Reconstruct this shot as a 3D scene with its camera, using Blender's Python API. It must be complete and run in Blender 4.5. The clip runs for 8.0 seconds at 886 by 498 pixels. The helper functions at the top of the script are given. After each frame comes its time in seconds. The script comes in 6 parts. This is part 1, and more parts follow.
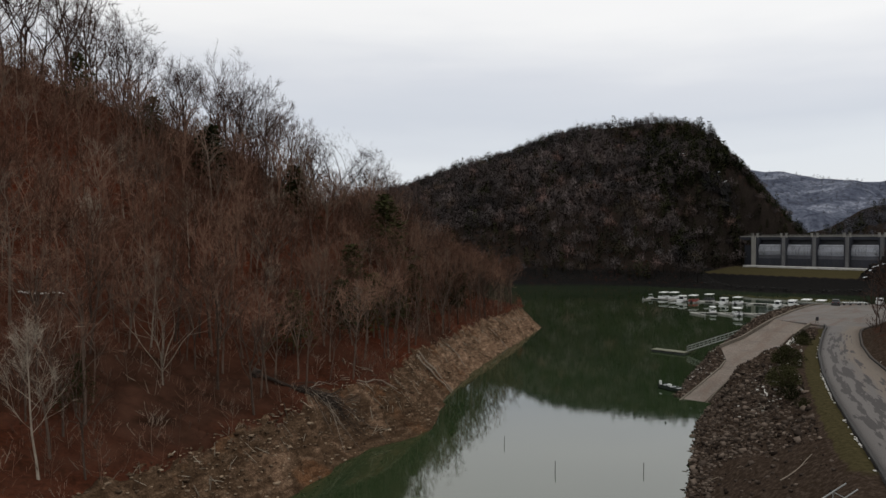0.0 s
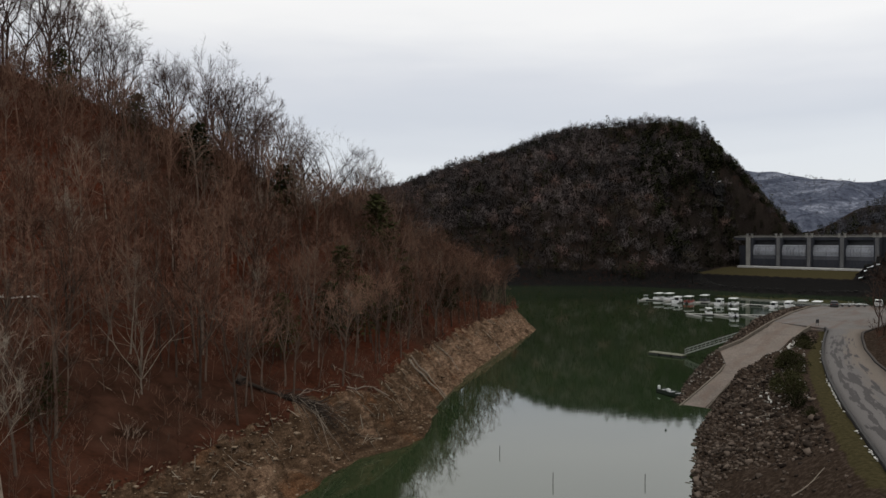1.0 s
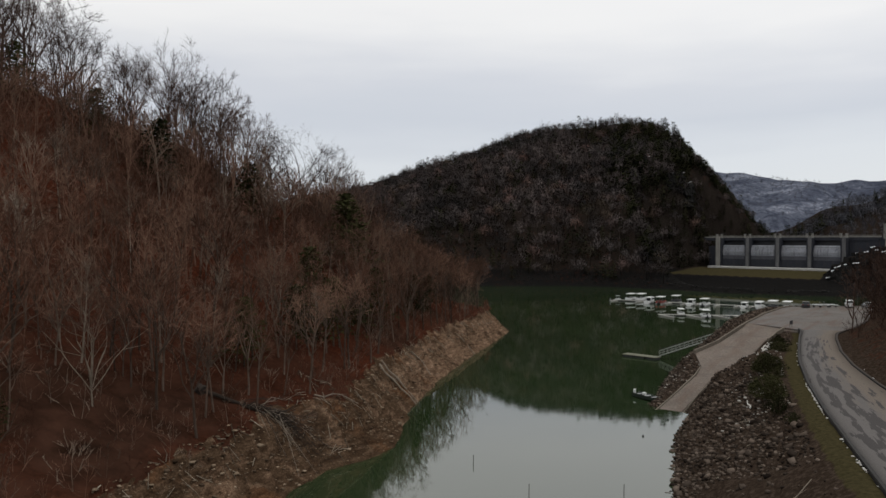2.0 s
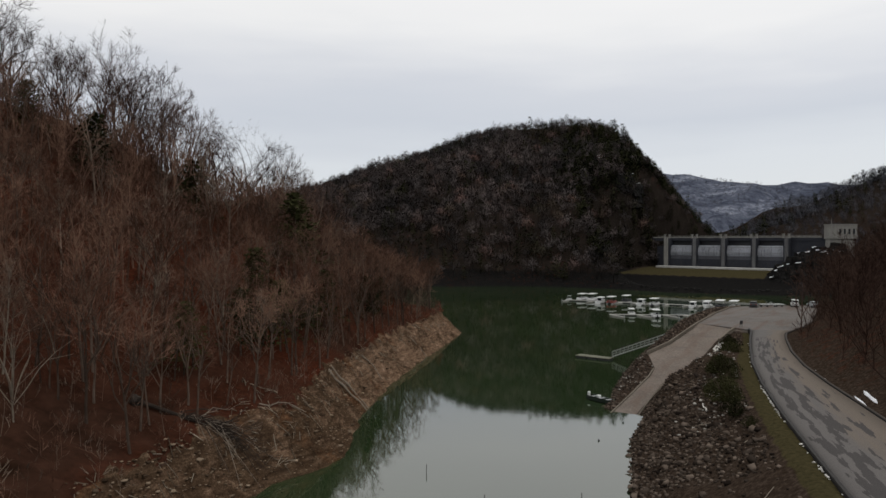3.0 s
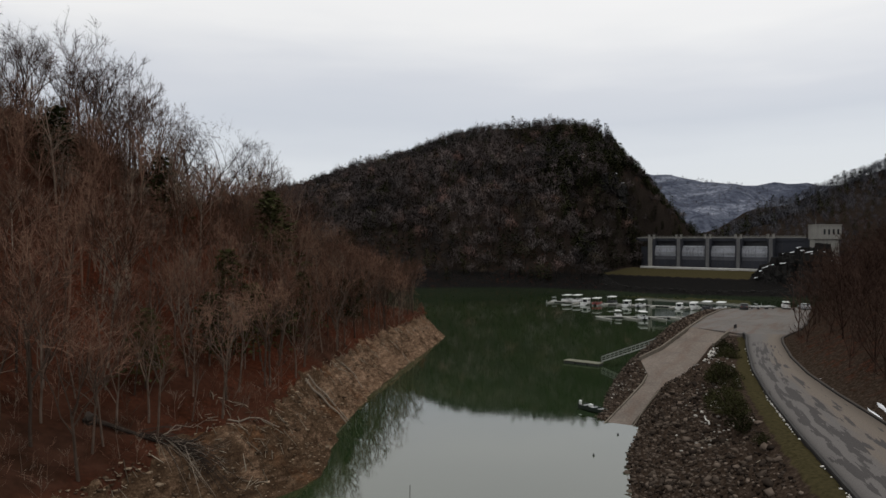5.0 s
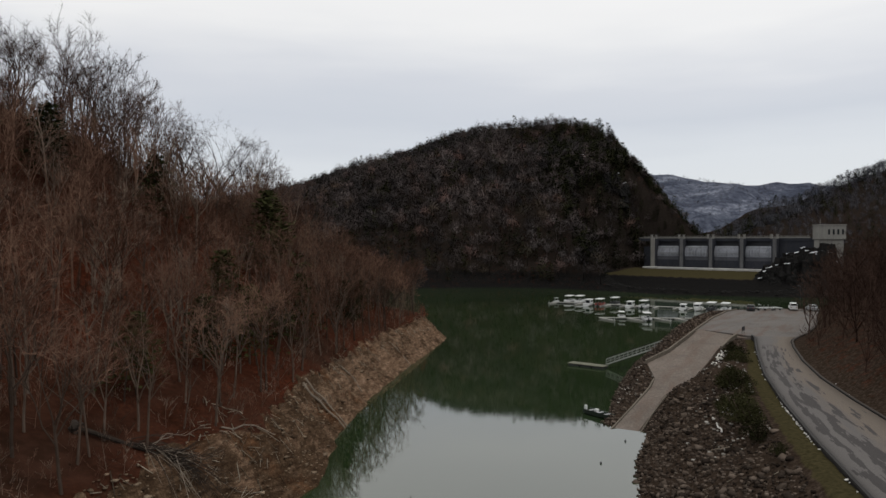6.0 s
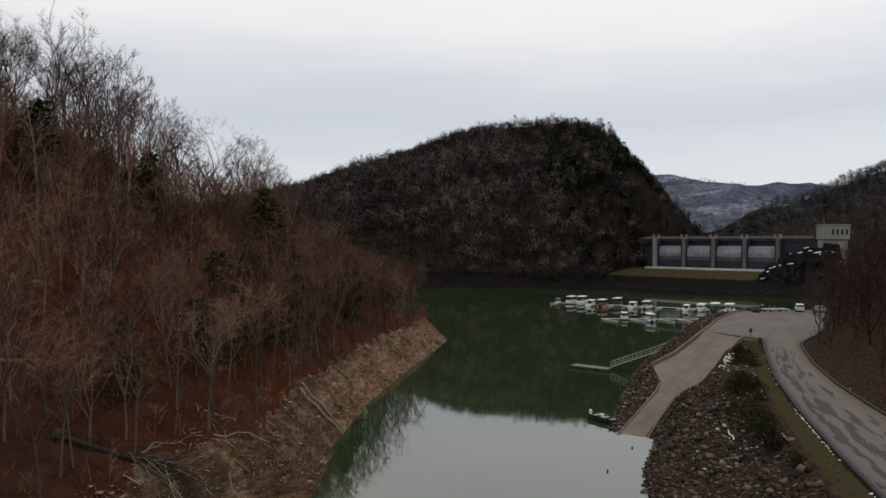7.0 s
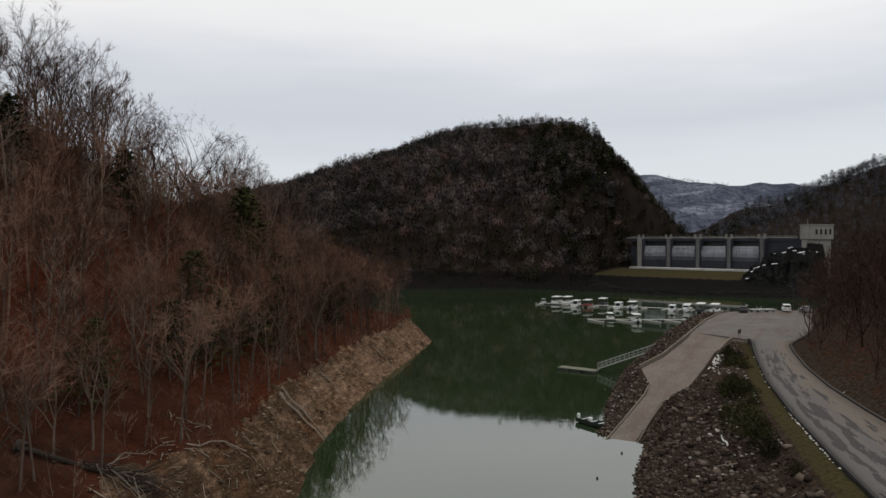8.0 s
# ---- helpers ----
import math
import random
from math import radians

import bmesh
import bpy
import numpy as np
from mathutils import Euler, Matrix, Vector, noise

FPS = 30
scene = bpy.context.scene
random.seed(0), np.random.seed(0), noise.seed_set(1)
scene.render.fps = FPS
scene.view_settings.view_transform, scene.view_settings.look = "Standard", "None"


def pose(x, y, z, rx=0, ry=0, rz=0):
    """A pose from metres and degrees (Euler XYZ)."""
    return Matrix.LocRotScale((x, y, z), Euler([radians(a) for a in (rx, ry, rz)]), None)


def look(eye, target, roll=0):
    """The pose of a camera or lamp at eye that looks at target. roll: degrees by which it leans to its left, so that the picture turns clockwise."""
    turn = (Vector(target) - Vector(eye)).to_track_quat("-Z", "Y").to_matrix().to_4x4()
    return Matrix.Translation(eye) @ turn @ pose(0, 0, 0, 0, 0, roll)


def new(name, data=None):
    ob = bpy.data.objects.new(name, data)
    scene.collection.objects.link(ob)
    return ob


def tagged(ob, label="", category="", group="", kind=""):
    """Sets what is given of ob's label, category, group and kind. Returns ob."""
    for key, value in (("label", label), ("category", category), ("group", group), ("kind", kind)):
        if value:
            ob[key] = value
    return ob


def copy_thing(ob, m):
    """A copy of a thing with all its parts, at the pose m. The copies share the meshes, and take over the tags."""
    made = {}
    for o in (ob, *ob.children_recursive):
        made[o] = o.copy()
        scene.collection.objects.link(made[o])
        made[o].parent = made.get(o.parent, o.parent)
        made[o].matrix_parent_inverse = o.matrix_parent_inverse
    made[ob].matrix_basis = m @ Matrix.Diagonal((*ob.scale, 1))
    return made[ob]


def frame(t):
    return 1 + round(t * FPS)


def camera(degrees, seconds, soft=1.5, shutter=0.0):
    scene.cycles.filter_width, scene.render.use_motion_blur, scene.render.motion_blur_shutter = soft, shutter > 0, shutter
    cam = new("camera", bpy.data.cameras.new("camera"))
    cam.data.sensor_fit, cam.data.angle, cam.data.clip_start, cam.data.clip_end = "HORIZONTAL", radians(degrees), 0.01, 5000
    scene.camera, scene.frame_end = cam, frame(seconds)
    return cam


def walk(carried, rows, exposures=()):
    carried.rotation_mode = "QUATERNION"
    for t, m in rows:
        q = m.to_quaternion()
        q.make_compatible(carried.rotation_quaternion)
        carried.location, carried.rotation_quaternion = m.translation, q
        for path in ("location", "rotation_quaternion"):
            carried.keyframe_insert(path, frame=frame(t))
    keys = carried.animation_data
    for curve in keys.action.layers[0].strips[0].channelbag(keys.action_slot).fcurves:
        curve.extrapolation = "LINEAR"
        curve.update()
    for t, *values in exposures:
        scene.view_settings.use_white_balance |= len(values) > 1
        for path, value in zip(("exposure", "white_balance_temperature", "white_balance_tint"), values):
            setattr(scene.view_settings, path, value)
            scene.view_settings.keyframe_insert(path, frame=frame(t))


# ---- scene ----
# ---------------------------------------------------------------- camera
cam = camera(62.0, 8.0, soft=1.5)
# seconds, x, y, z, yaw, pitch
PATH = [
    (0, 0.037, -0.080, 24.948, 0.066, -0.687),
    (0.2, 0.042, 0.610, 24.987, 0.074, -0.686),
    (0.5, 0.053, 1.640, 25.043, 0.031, -0.685),
    (0.9, 0.074, 3.002, 25.114, -0.063, -0.684),
    (1.0, 0.080, 3.340, 25.131, -0.451, -0.684),
    (1.1, 0.087, 3.677, 25.148, -1.275, -0.684),
    (1.2, 0.094, 4.014, 25.164, -2.032, -0.684),
    (1.35, 0.106, 4.517, 25.189, -2.360, -0.683),
    (2.15, 0.185, 7.169, 25.306, -2.699, -0.681),
    (2.3, 0.203, 7.660, 25.325, -3.924, -0.681),
    (2.4, 0.216, 7.986, 25.338, -6.038, -0.680),
    (2.5, 0.229, 8.312, 25.351, -6.372, -0.680),
    (2.7, 0.257, 8.961, 25.375, -6.398, -0.680),
    (3.0, 0.302, 9.927, 25.409, -6.396, -0.679),
    (3.4, 0.370, 11.204, 25.450, -6.365, -0.678),
    (3.5, 0.388, 11.522, 25.460, -7.388, -0.677),
    (3.6, 0.407, 11.838, 25.469, -7.766, -0.677),
    (4.0, 0.486, 13.095, 25.503, -7.794, -0.676),
    (4.7, 0.646, 15.262, 25.551, -7.793, -0.674),
    (5.8, 0.950, 18.584, 25.597, -7.746, -0.671),
    (6.5, 1.180, 20.646, 25.607, -7.678, -0.670),
    (7.0, 1.361, 22.093, 25.605, -7.685, -0.668),
    (7.5, 1.557, 23.519, 25.596, -7.670, -0.667),
    (7.8, 1.682, 24.364, 25.587, -7.655, -0.666),
    (7.9, 1.725, 24.644, 25.583, -8.090, -0.666),
    (8.0, 1.769, 24.924, 25.579, -8.875, -0.666),
]
walk(cam, [(t, pose(x, y, z, 90 + p, 0, w)) for t, x, y, z, w, p in PATH], [(0, 0.05), (1.2, 0.05), (2.3, -0.03), (8, -0.02)])

# ---------------------------------------------------------------- world and sun
world = bpy.data.worlds.new("overcast")
scene.world = world
world.use_nodes = True


def build_sky():
    nt = world.node_tree
    nt.nodes.clear()
    N, K = nt.nodes.new, nt.links.new
    out, bg = N("ShaderNodeOutputWorld"), N("ShaderNodeBackground")
    sky = N("ShaderNodeTexSky")
    sky.sky_type, sky.sun_disc = "NISHITA", False
    sky.sun_elevation, sky.sun_rotation = radians(38), radians(60)
    dim = N("ShaderNodeVectorMath")
    dim.operation = "SCALE"
    dim.inputs["Scale"].default_value = 0.10
    K(sky.outputs[0], dim.inputs[0])
    tc, sep = N("ShaderNodeTexCoord"), N("ShaderNodeSeparateXYZ")
    K(tc.outputs["Generated"], sep.inputs[0])
    # the cloud deck: bright overhead, grey-blue bands lower down, paler at the rim
    ramp = N("ShaderNodeValToRGB")
    el = ramp.color_ramp.elements
    el[0].position, el[0].color = 0.0, (0.67, 0.705, 0.745, 1)
    el[1].position, el[1].color = 1.0, (0.98, 0.98, 0.97, 1)
    for p, c in ((0.10, (0.65, 0.685, 0.735)), (0.155, (0.57, 0.605, 0.67)), (0.20, (0.62, 0.645, 0.70)), (0.27, (0.82, 0.825, 0.835)), (0.36, (0.91, 0.905, 0.90))):
        e = el.new(p)
        e.color = (*c, 1)
    for e in el:
        e.color = (min(1.0, e.color[0] * 1.01), e.color[1], e.color[2] * 0.985, 1)
    mp, no = N("ShaderNodeMapping"), N("ShaderNodeTexNoise")
    mp.inputs["Scale"].default_value = (1.6, 1.6, 9.0)
    no.inputs["Scale"].default_value, no.inputs["Detail"].default_value, no.inputs["Roughness"].default_value = 1.6, 4.0, 0.5
    K(tc.outputs["Generated"], mp.inputs[0])
    K(mp.outputs[0], no.inputs["Vector"])
    mul = N("ShaderNodeMath")
    mul.operation, mul.inputs[1].default_value, mul.inputs[2].default_value = "MULTIPLY_ADD", 0.11, -0.055
    K(no.outputs["Fac"], mul.inputs[0])
    add = N("ShaderNodeMath")
    add.operation = "ADD"
    K(mul.outputs[0], add.inputs[0])
    K(sep.outputs["Z"], add.inputs[1])
    K(add.outputs[0], ramp.inputs[0])
    mix = N("ShaderNodeMix")
    mix.data_type = "RGBA"
    mix.inputs["Factor"].default_value = 0.94
    K(dim.outputs[0], mix.inputs["A"])
    K(ramp.outputs[0], mix.inputs["B"])
    K(mix.outputs["Result"], bg.inputs["Color"])
    bg.inputs["Strength"].default_value = SKY
    K(bg.outputs[0], out.inputs[0])


SKY = 1.09
build_sky()
sun = new("sun", bpy.data.lights.new("sun", "SUN"))
sun.data.energy, sun.data.angle, sun.data.color = 0.5, radians(25), (1.0, 0.97, 0.93)
sun.matrix_world = look((0, 0, 300), (-120, 80, 60))

# ---------------------------------------------------------------- materials


def rgb(c, k=1.0):
    return (c[0] * k, c[1] * k, c[2] * k, 1)


class Mat:
    """A node material under construction."""

    def __init__(self, name, rough=0.9, metal=0.0, spec=0.3):
        self.m = bpy.data.materials.new(name)
        self.m.use_nodes = True
        self.nt = self.m.node_tree
        self.b = self.nt.nodes["Principled BSDF"]
        self.b.inputs["Roughness"].default_value, self.b.inputs["Metallic"].default_value = rough, metal
        self.b.inputs["Specular IOR Level"].default_value = spec

    def n(self, kind, **sets):
        node = self.nt.nodes.new(kind)
        for k, v in sets.items():
            node.inputs[k.replace("_", " ")].default_value = v
        return node

    def k(self, a, b):
        self.nt.links.new(a, b)

    def where(self):
        return self.n("ShaderNodeNewGeometry").outputs["Position"]

    def noise(self, scale, detail=4.0, rough=0.55, at=None, stretch=None):
        no = self.n("ShaderNodeTexNoise", Scale=scale, Detail=detail, Roughness=rough)
        src = at or self.where()
        if stretch:
            mp = self.n("ShaderNodeMapping")
            mp.vector_type = "TEXTURE"
            mp.inputs["Rotation"].default_value[2] = radians(stretch[1])
            mp.inputs["Scale"].default_value = stretch[0]
            self.k(src, mp.inputs[0])
            src = mp.outputs[0]
        self.k(src, no.inputs["Vector"])
        return no.outputs["Fac"]

    def ramp(self, fac, stops):
        r = self.n("ShaderNodeValToRGB")
        el = r.color_ramp.elements
        while len(el) < len(stops):
            el.new(0.5)
        for e, (p, c) in zip(el, stops):
            e.position, e.color = p, (*c, 1) if len(c) == 3 else c
        self.k(fac, r.inputs[0])
        return r.outputs["Color"]

    def step(self, fac, lo, hi):
        s = self.n("ShaderNodeMapRange")
        s.inputs["From Min"].default_value, s.inputs["From Max"].default_value = lo, hi
        self.k(fac, s.inputs["Value"])
        return s.outputs["Result"]

    def math(self, op, a, b):
        s = self.n("ShaderNodeMath")
        s.operation = op
        for i, v in enumerate((a, b)):
            if isinstance(v, (int, float)):
                s.inputs[i].default_value = v
            else:
                self.k(v, s.inputs[i])
        return s.outputs[0]

    def mix(self, fac, a, b, blend="MIX"):
        m = self.n("ShaderNodeMix")
        m.data_type, m.blend_type = "RGBA", blend
        for key, v in (("Factor", fac), ("A", a), ("B", b)):
            sock = m.inputs[key]
            if isinstance(v, (int, float)):
                sock.default_value = v
            elif isinstance(v, tuple):
                m.inputs[key].default_value = (*v, 1) if len(v) == 3 else v
            else:
                self.k(v, sock)
        return m.outputs["Result"]

    def attr(self, name):
        a = self.n("ShaderNodeAttribute")
        a.attribute_name = name
        return a

    def bump(self, fac, depth, strength=0.6):
        b = self.n("ShaderNodeBump", Strength=strength, Distance=depth)
        self.k(fac, b.inputs["Height"])
        self.k(b.outputs[0], self.b.inputs["Normal"])

    def done(self, color):
        if isinstance(color, tuple):
            self.b.inputs["Base Color"].default_value = rgb(color)
        else:
            self.k(color, self.b.inputs["Base Color"])
        return self.m


def plain(name, c, rough=0.7, metal=0.0, grain=6.0, vary=0.25, bump=0.0, spec=0.4):
    """A surface of one colour with mottling at two scales."""
    m = Mat(name, rough, metal, spec)
    a, b = m.noise(grain), m.noise(grain * 0.13, 3.0)
    f = m.math("ADD", m.math("MULTIPLY", a, 0.5), m.math("MULTIPLY", b, 0.5))
    col = m.ramp(f, ((0.3, tuple(v * (1 - vary) for v in c)), (0.7, tuple(min(1, v * (1 + vary)) for v in c))))
    if bump:
        m.bump(a, bump)
    return m.done(col)


def make_ground():
    m = Mat("ground_soil", 1.0, 0.0, 0.0)
    zone = m.attr("zone")
    sep = m.n("ShaderNodeSeparateColor")
    m.k(zone.outputs["Color"], sep.inputs[0])
    leaf, tan, grass = sep.outputs[0], sep.outputs[1], sep.outputs[2]
    snow = zone.outputs["Alpha"]
    fine, mid, big = m.noise(2.2, 6.0, 0.7), m.noise(0.35, 5.0, 0.6), m.noise(0.035, 3.0)
    rough_edge = m.math("MULTIPLY", m.math("SUBTRACT", m.noise(0.6, 5.0, 0.7), 0.5), 0.9)
    dirt = m.ramp(fine, ((0.3, (0.018, 0.0125, 0.009)), (0.5, (0.036, 0.0255, 0.019)), (0.72, (0.080, 0.060, 0.047))))
    litter = m.mix(m.step(big, 0.35, 0.65), m.ramp(fine, ((0.3, (0.019, 0.0058, 0.0036)), (0.52, (0.066, 0.0190, 0.0098)), (0.75, (0.145, 0.044, 0.022)))),
                   m.ramp(mid, ((0.3, (0.017, 0.009, 0.006)), (0.7, (0.056, 0.027, 0.018)))))
    grit = m.math("ADD", m.math("MULTIPLY", m.noise(6.0, 8.0, 0.8), 0.55), m.math("MULTIPLY", m.noise(0.9, 5.0, 0.7), 0.45))
    clay = m.mix(m.step(mid, 0.35, 0.65), m.ramp(grit, ((0.36, (0.014, 0.009, 0.006)), (0.48, (0.070, 0.048, 0.033)), (0.57, (0.140, 0.100, 0.070)), (0.66, (0.29, 0.218, 0.157)))),
                 m.ramp(grit, ((0.36, (0.018, 0.009, 0.005)), (0.5, (0.075, 0.043, 0.026)), (0.64, (0.18, 0.112, 0.072)))))
    turf = m.ramp(fine, ((0.3, (0.027, 0.0235, 0.012)), (0.7, (0.064, 0.054, 0.027))))
    ledges = m.math("ADD", m.math("MULTIPLY", m.noise(0.035, 8.0, 0.78, stretch=((2.4, 2.4, 0.7), 0)), 0.6), m.math("MULTIPLY", m.noise(0.11, 6.0, 0.8, stretch=((1.0, 1.0, 3.0), 0)), 0.4))
    # far mountain's rock and snow, with the blue of distance haze mixed in
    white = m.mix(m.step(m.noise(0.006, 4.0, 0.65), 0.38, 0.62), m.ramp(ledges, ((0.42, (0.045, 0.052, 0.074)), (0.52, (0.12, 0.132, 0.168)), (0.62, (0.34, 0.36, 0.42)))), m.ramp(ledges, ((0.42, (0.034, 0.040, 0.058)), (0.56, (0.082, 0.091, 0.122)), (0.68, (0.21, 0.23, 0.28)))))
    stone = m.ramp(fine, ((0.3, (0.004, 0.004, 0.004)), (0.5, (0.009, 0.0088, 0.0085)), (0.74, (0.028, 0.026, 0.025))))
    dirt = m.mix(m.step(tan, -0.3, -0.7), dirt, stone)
    col = m.mix(m.step(m.math("ADD", leaf, rough_edge), 0.4, 0.6), dirt, litter)
    col = m.mix(m.step(m.math("ADD", tan, rough_edge), 0.4, 0.6), col, clay)
    col = m.mix(m.step(m.math("ADD", grass, m.math("MULTIPLY", rough_edge, 0.6)), 0.42, 0.58), col, turf)
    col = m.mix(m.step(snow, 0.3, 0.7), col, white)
    m.bump(fine, 0.25, 0.7)
    return m.done(col)


def make_water():
    m = Mat("lake_water", 0.03, 0.0, 0.5)
    m.b.inputs["IOR"].default_value = 1.95
    col = m.ramp(m.noise(0.02, 2.0), ((0.3, (0.016, 0.028, 0.0115)), (0.7, (0.023, 0.037, 0.0155))))
    m.bump(m.noise(1.3, 2.0, 0.4, stretch=((3.0, 1.0, 1.0), 10)), 0.02, 0.10)
    return m.done(col)


def make_asphalt():
    m = Mat("asphalt", 0.9, 0.0, 0.12)
    # grey wheel lanes, a tan dusty side, and ragged dark sealed streaks lying along the road
    lane, run = m.attr("lane").outputs["Fac"], m.attr("run").outputs["Fac"]
    at = m.n("ShaderNodeCombineXYZ")
    m.k(m.math("MULTIPLY", run, 0.15), at.inputs[0])
    m.k(m.math("MULTIPLY", lane, 9.5), at.inputs[1])
    along_road = at.outputs[0]
    f = m.noise(1.0, 4.0, 0.58, at=along_road)
    band = m.ramp(lane, ((0.0, (0.0, 0.0, 0.0)), (0.10, (0.03, 0.03, 0.03)), (0.22, (0.16, 0.16, 0.16)), (0.42, (0.14, 0.14, 0.14)), (0.56, (0.06, 0.06, 0.06)), (0.68, (0.09, 0.09, 0.09)), (0.8, (0.02, 0.02, 0.02)), (1.0, (0.0, 0.0, 0.0))))
    sealed = m.math("MULTIPLY", m.step(m.math("ADD", f, band), 0.628, 0.646), m.step(run, 11.0, 15.0))
    grit = m.noise(9.0, 3.0, 0.7)
    dusty = m.step(m.math("ADD", lane, m.math("MULTIPLY", m.math("SUBTRACT", m.noise(0.7, 4.0, 0.6, at=along_road), 0.5), 0.8)), 0.40, 0.70)
    old = m.mix(dusty, m.ramp(grit, ((0.3, (0.096, 0.089, 0.086)), (0.7, (0.140, 0.130, 0.125)))), m.ramp(grit, ((0.3, (0.118, 0.098, 0.082)), (0.7, (0.172, 0.144, 0.121)))))
    seal = m.ramp(grit, ((0.3, (0.047, 0.043, 0.042)), (0.7, (0.070, 0.065, 0.064))))
    m.bump(grit, 0.01, 0.4)
    return m.done(m.mix(sealed, old, seal))


def make_concrete(name, lo, hi, streak=0.0, rust=0.0):
    m = Mat(name, 0.95, 0.0, 0.06)
    fine, big = m.noise(3.0, 5.0, 0.65), m.noise(0.18, 4.0, 0.6)
    col = m.mix(m.step(big, 0.3, 0.7), m.ramp(fine, ((0.3, lo), (0.7, hi))), m.ramp(fine, ((0.3, tuple(v * 0.72 for v in lo)), (0.7, tuple(v * 0.8 for v in hi)))))
    if streak:
        s = m.noise(0.8, 5.0, 0.7, stretch=((1.0, 1.0, 12.0), 0))
        col = m.mix(m.math("MULTIPLY", m.step(s, 0.5, 0.66), streak), col, (0.05, 0.05, 0.052))
    if rust:
        # tracked-in mud and worn streaks down the slope, damp blotches across it
        s = m.noise(0.5, 5.0, 0.65, stretch=((6.0, 1.0, 1.0), 50))
        col = m.mix(m.math("MULTIPLY", m.step(s, 0.47, 0.62), rust), col, (0.115, 0.076, 0.058))
        s = m.noise(0.35, 5.0, 0.7, stretch=((1.0, 3.0, 1.0), 50))
        col = m.mix(m.math("MULTIPLY", m.step(s, 0.55, 0.70), rust), col, (0.085, 0.074, 0.070))
    m.bump(fine, 0.02, 0.4)
    return m.done(col)


def make_bark(name, lo, hi):
    """Bark and twigs; each tree has its own tint."""
    m = Mat(name, 1.0, 0.0, 0.0)
    info = m.n("ShaderNodeObjectInfo")
    tint = m.attr("tint")
    own = m.math("FRACT", m.math("ADD", info.outputs["Random"], tint.outputs["Fac"]), 0.0)
    col = m.ramp(own, ((0.0, lo), (0.55, tuple((a + b) / 2 for a, b in zip(lo, hi))), (1.0, hi)))
    col = m.mix(m.step(m.noise(1.4, 4.0), 0.3, 0.7), col, m.mix(1.0, col, (0.62, 0.60, 0.58), "MULTIPLY"))
    return m.done(col)


def make_far_wood():
    """Far crowns, tree by tree from near black through brown and grey to reddish."""
    m = Mat("far_twigs", 1.0, 0.0, 0.0)
    tint = m.attr("tint").outputs["Fac"]
    col = m.ramp(tint, ((0.0, (0.028, 0.025, 0.025)), (0.3, (0.038, 0.033, 0.032)), (0.5, (0.052, 0.044, 0.042)), (0.72, (0.068, 0.058, 0.056)), (0.86, (0.100, 0.088, 0.087)), (0.94, (0.094, 0.058, 0.050)), (1.0, (0.052, 0.048, 0.034))))
    big = m.step(m.noise(0.022, 4.0, 0.6), 0.36, 0.62)
    return m.done(m.mix(big, m.mix(1.0, col, (0.58, 0.62, 0.64), "MULTIPLY"), m.mix(1.0, col, (1.5, 1.42, 1.40), "MULTIPLY")))


GROUND, WATER, ASPHALT = make_ground(), make_water(), make_asphalt()
CONCRETE = make_concrete("ramp_concrete", (0.128, 0.106, 0.091), (0.205, 0.175, 0.152), rust=0.4)
KERB = make_concrete("kerb_concrete", (0.115, 0.098, 0.080), (0.215, 0.186, 0.154))
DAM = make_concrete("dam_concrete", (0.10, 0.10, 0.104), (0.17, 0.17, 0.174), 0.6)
# streaked tone for the gates' foot, darkened to stand for shade there
DAM_MID = make_concrete("gate_foot_shade_concrete", (0.060, 0.062, 0.072), (0.116, 0.119, 0.134), 0.5)
DAM_DARK = make_concrete("dark_streaked_concrete", (0.026, 0.028, 0.036), (0.052, 0.055, 0.066), 0.6)
GATE = make_concrete("weathered_gate", (0.36, 0.375, 0.42), (0.66, 0.68, 0.74), 0.55)
APRON = make_concrete("pale_apron", (0.36, 0.355, 0.34), (0.56, 0.55, 0.53), 0.15)
PALE_CONCRETE = make_concrete("pale_concrete", (0.20, 0.195, 0.18), (0.30, 0.292, 0.27), 0.25)
BARK = make_bark("grey_bark", (0.048, 0.034, 0.027), (0.17, 0.128, 0.102))
TWIG = make_bark("brown_twigs", (0.052, 0.0250, 0.0170), (0.228, 0.138, 0.100))
CREST = make_bark("crest_twigs", (0.044, 0.029, 0.025), (0.145, 0.102, 0.086))
# darker brown for the right-hand wood, its dense shade put into the colour
UMBER = make_bark("shaded_umber_twigs", (0.023, 0.0138, 0.0108), (0.086, 0.054, 0.043))
PALE = make_bark("pale_bark", (0.22, 0.185, 0.148), (0.36, 0.31, 0.255))
DIM = make_far_wood()
# bluish grey stands for distance haze, put into the twig colour
HAZY = make_bark("haze_tinted_far_twigs", (0.048, 0.050, 0.062), (0.120, 0.122, 0.142))
OLIVE = make_bark("far_needles", (0.011, 0.0135, 0.008), (0.040, 0.042, 0.019))
NEEDLE = make_bark("pine_needles", (0.018, 0.021, 0.010), (0.062, 0.064, 0.027))
ROCK = make_bark("riprap_rock", (0.017, 0.0132, 0.0112), (0.195, 0.155, 0.127))
SHALE = make_bark("shale_rock", (0.050, 0.033, 0.022), (0.34, 0.262, 0.188))
TWIG_PALE = make_bark("pale_twigs", (0.085, 0.060, 0.047), (0.250, 0.195, 0.155))
SHRUB = make_bark("dark_shrub", (0.017, 0.018, 0.009), (0.050, 0.050, 0.023))
WHITE_PAINT = plain("white_paint", (0.62, 0.63, 0.63), 0.45, 0, 3.0, 0.08)
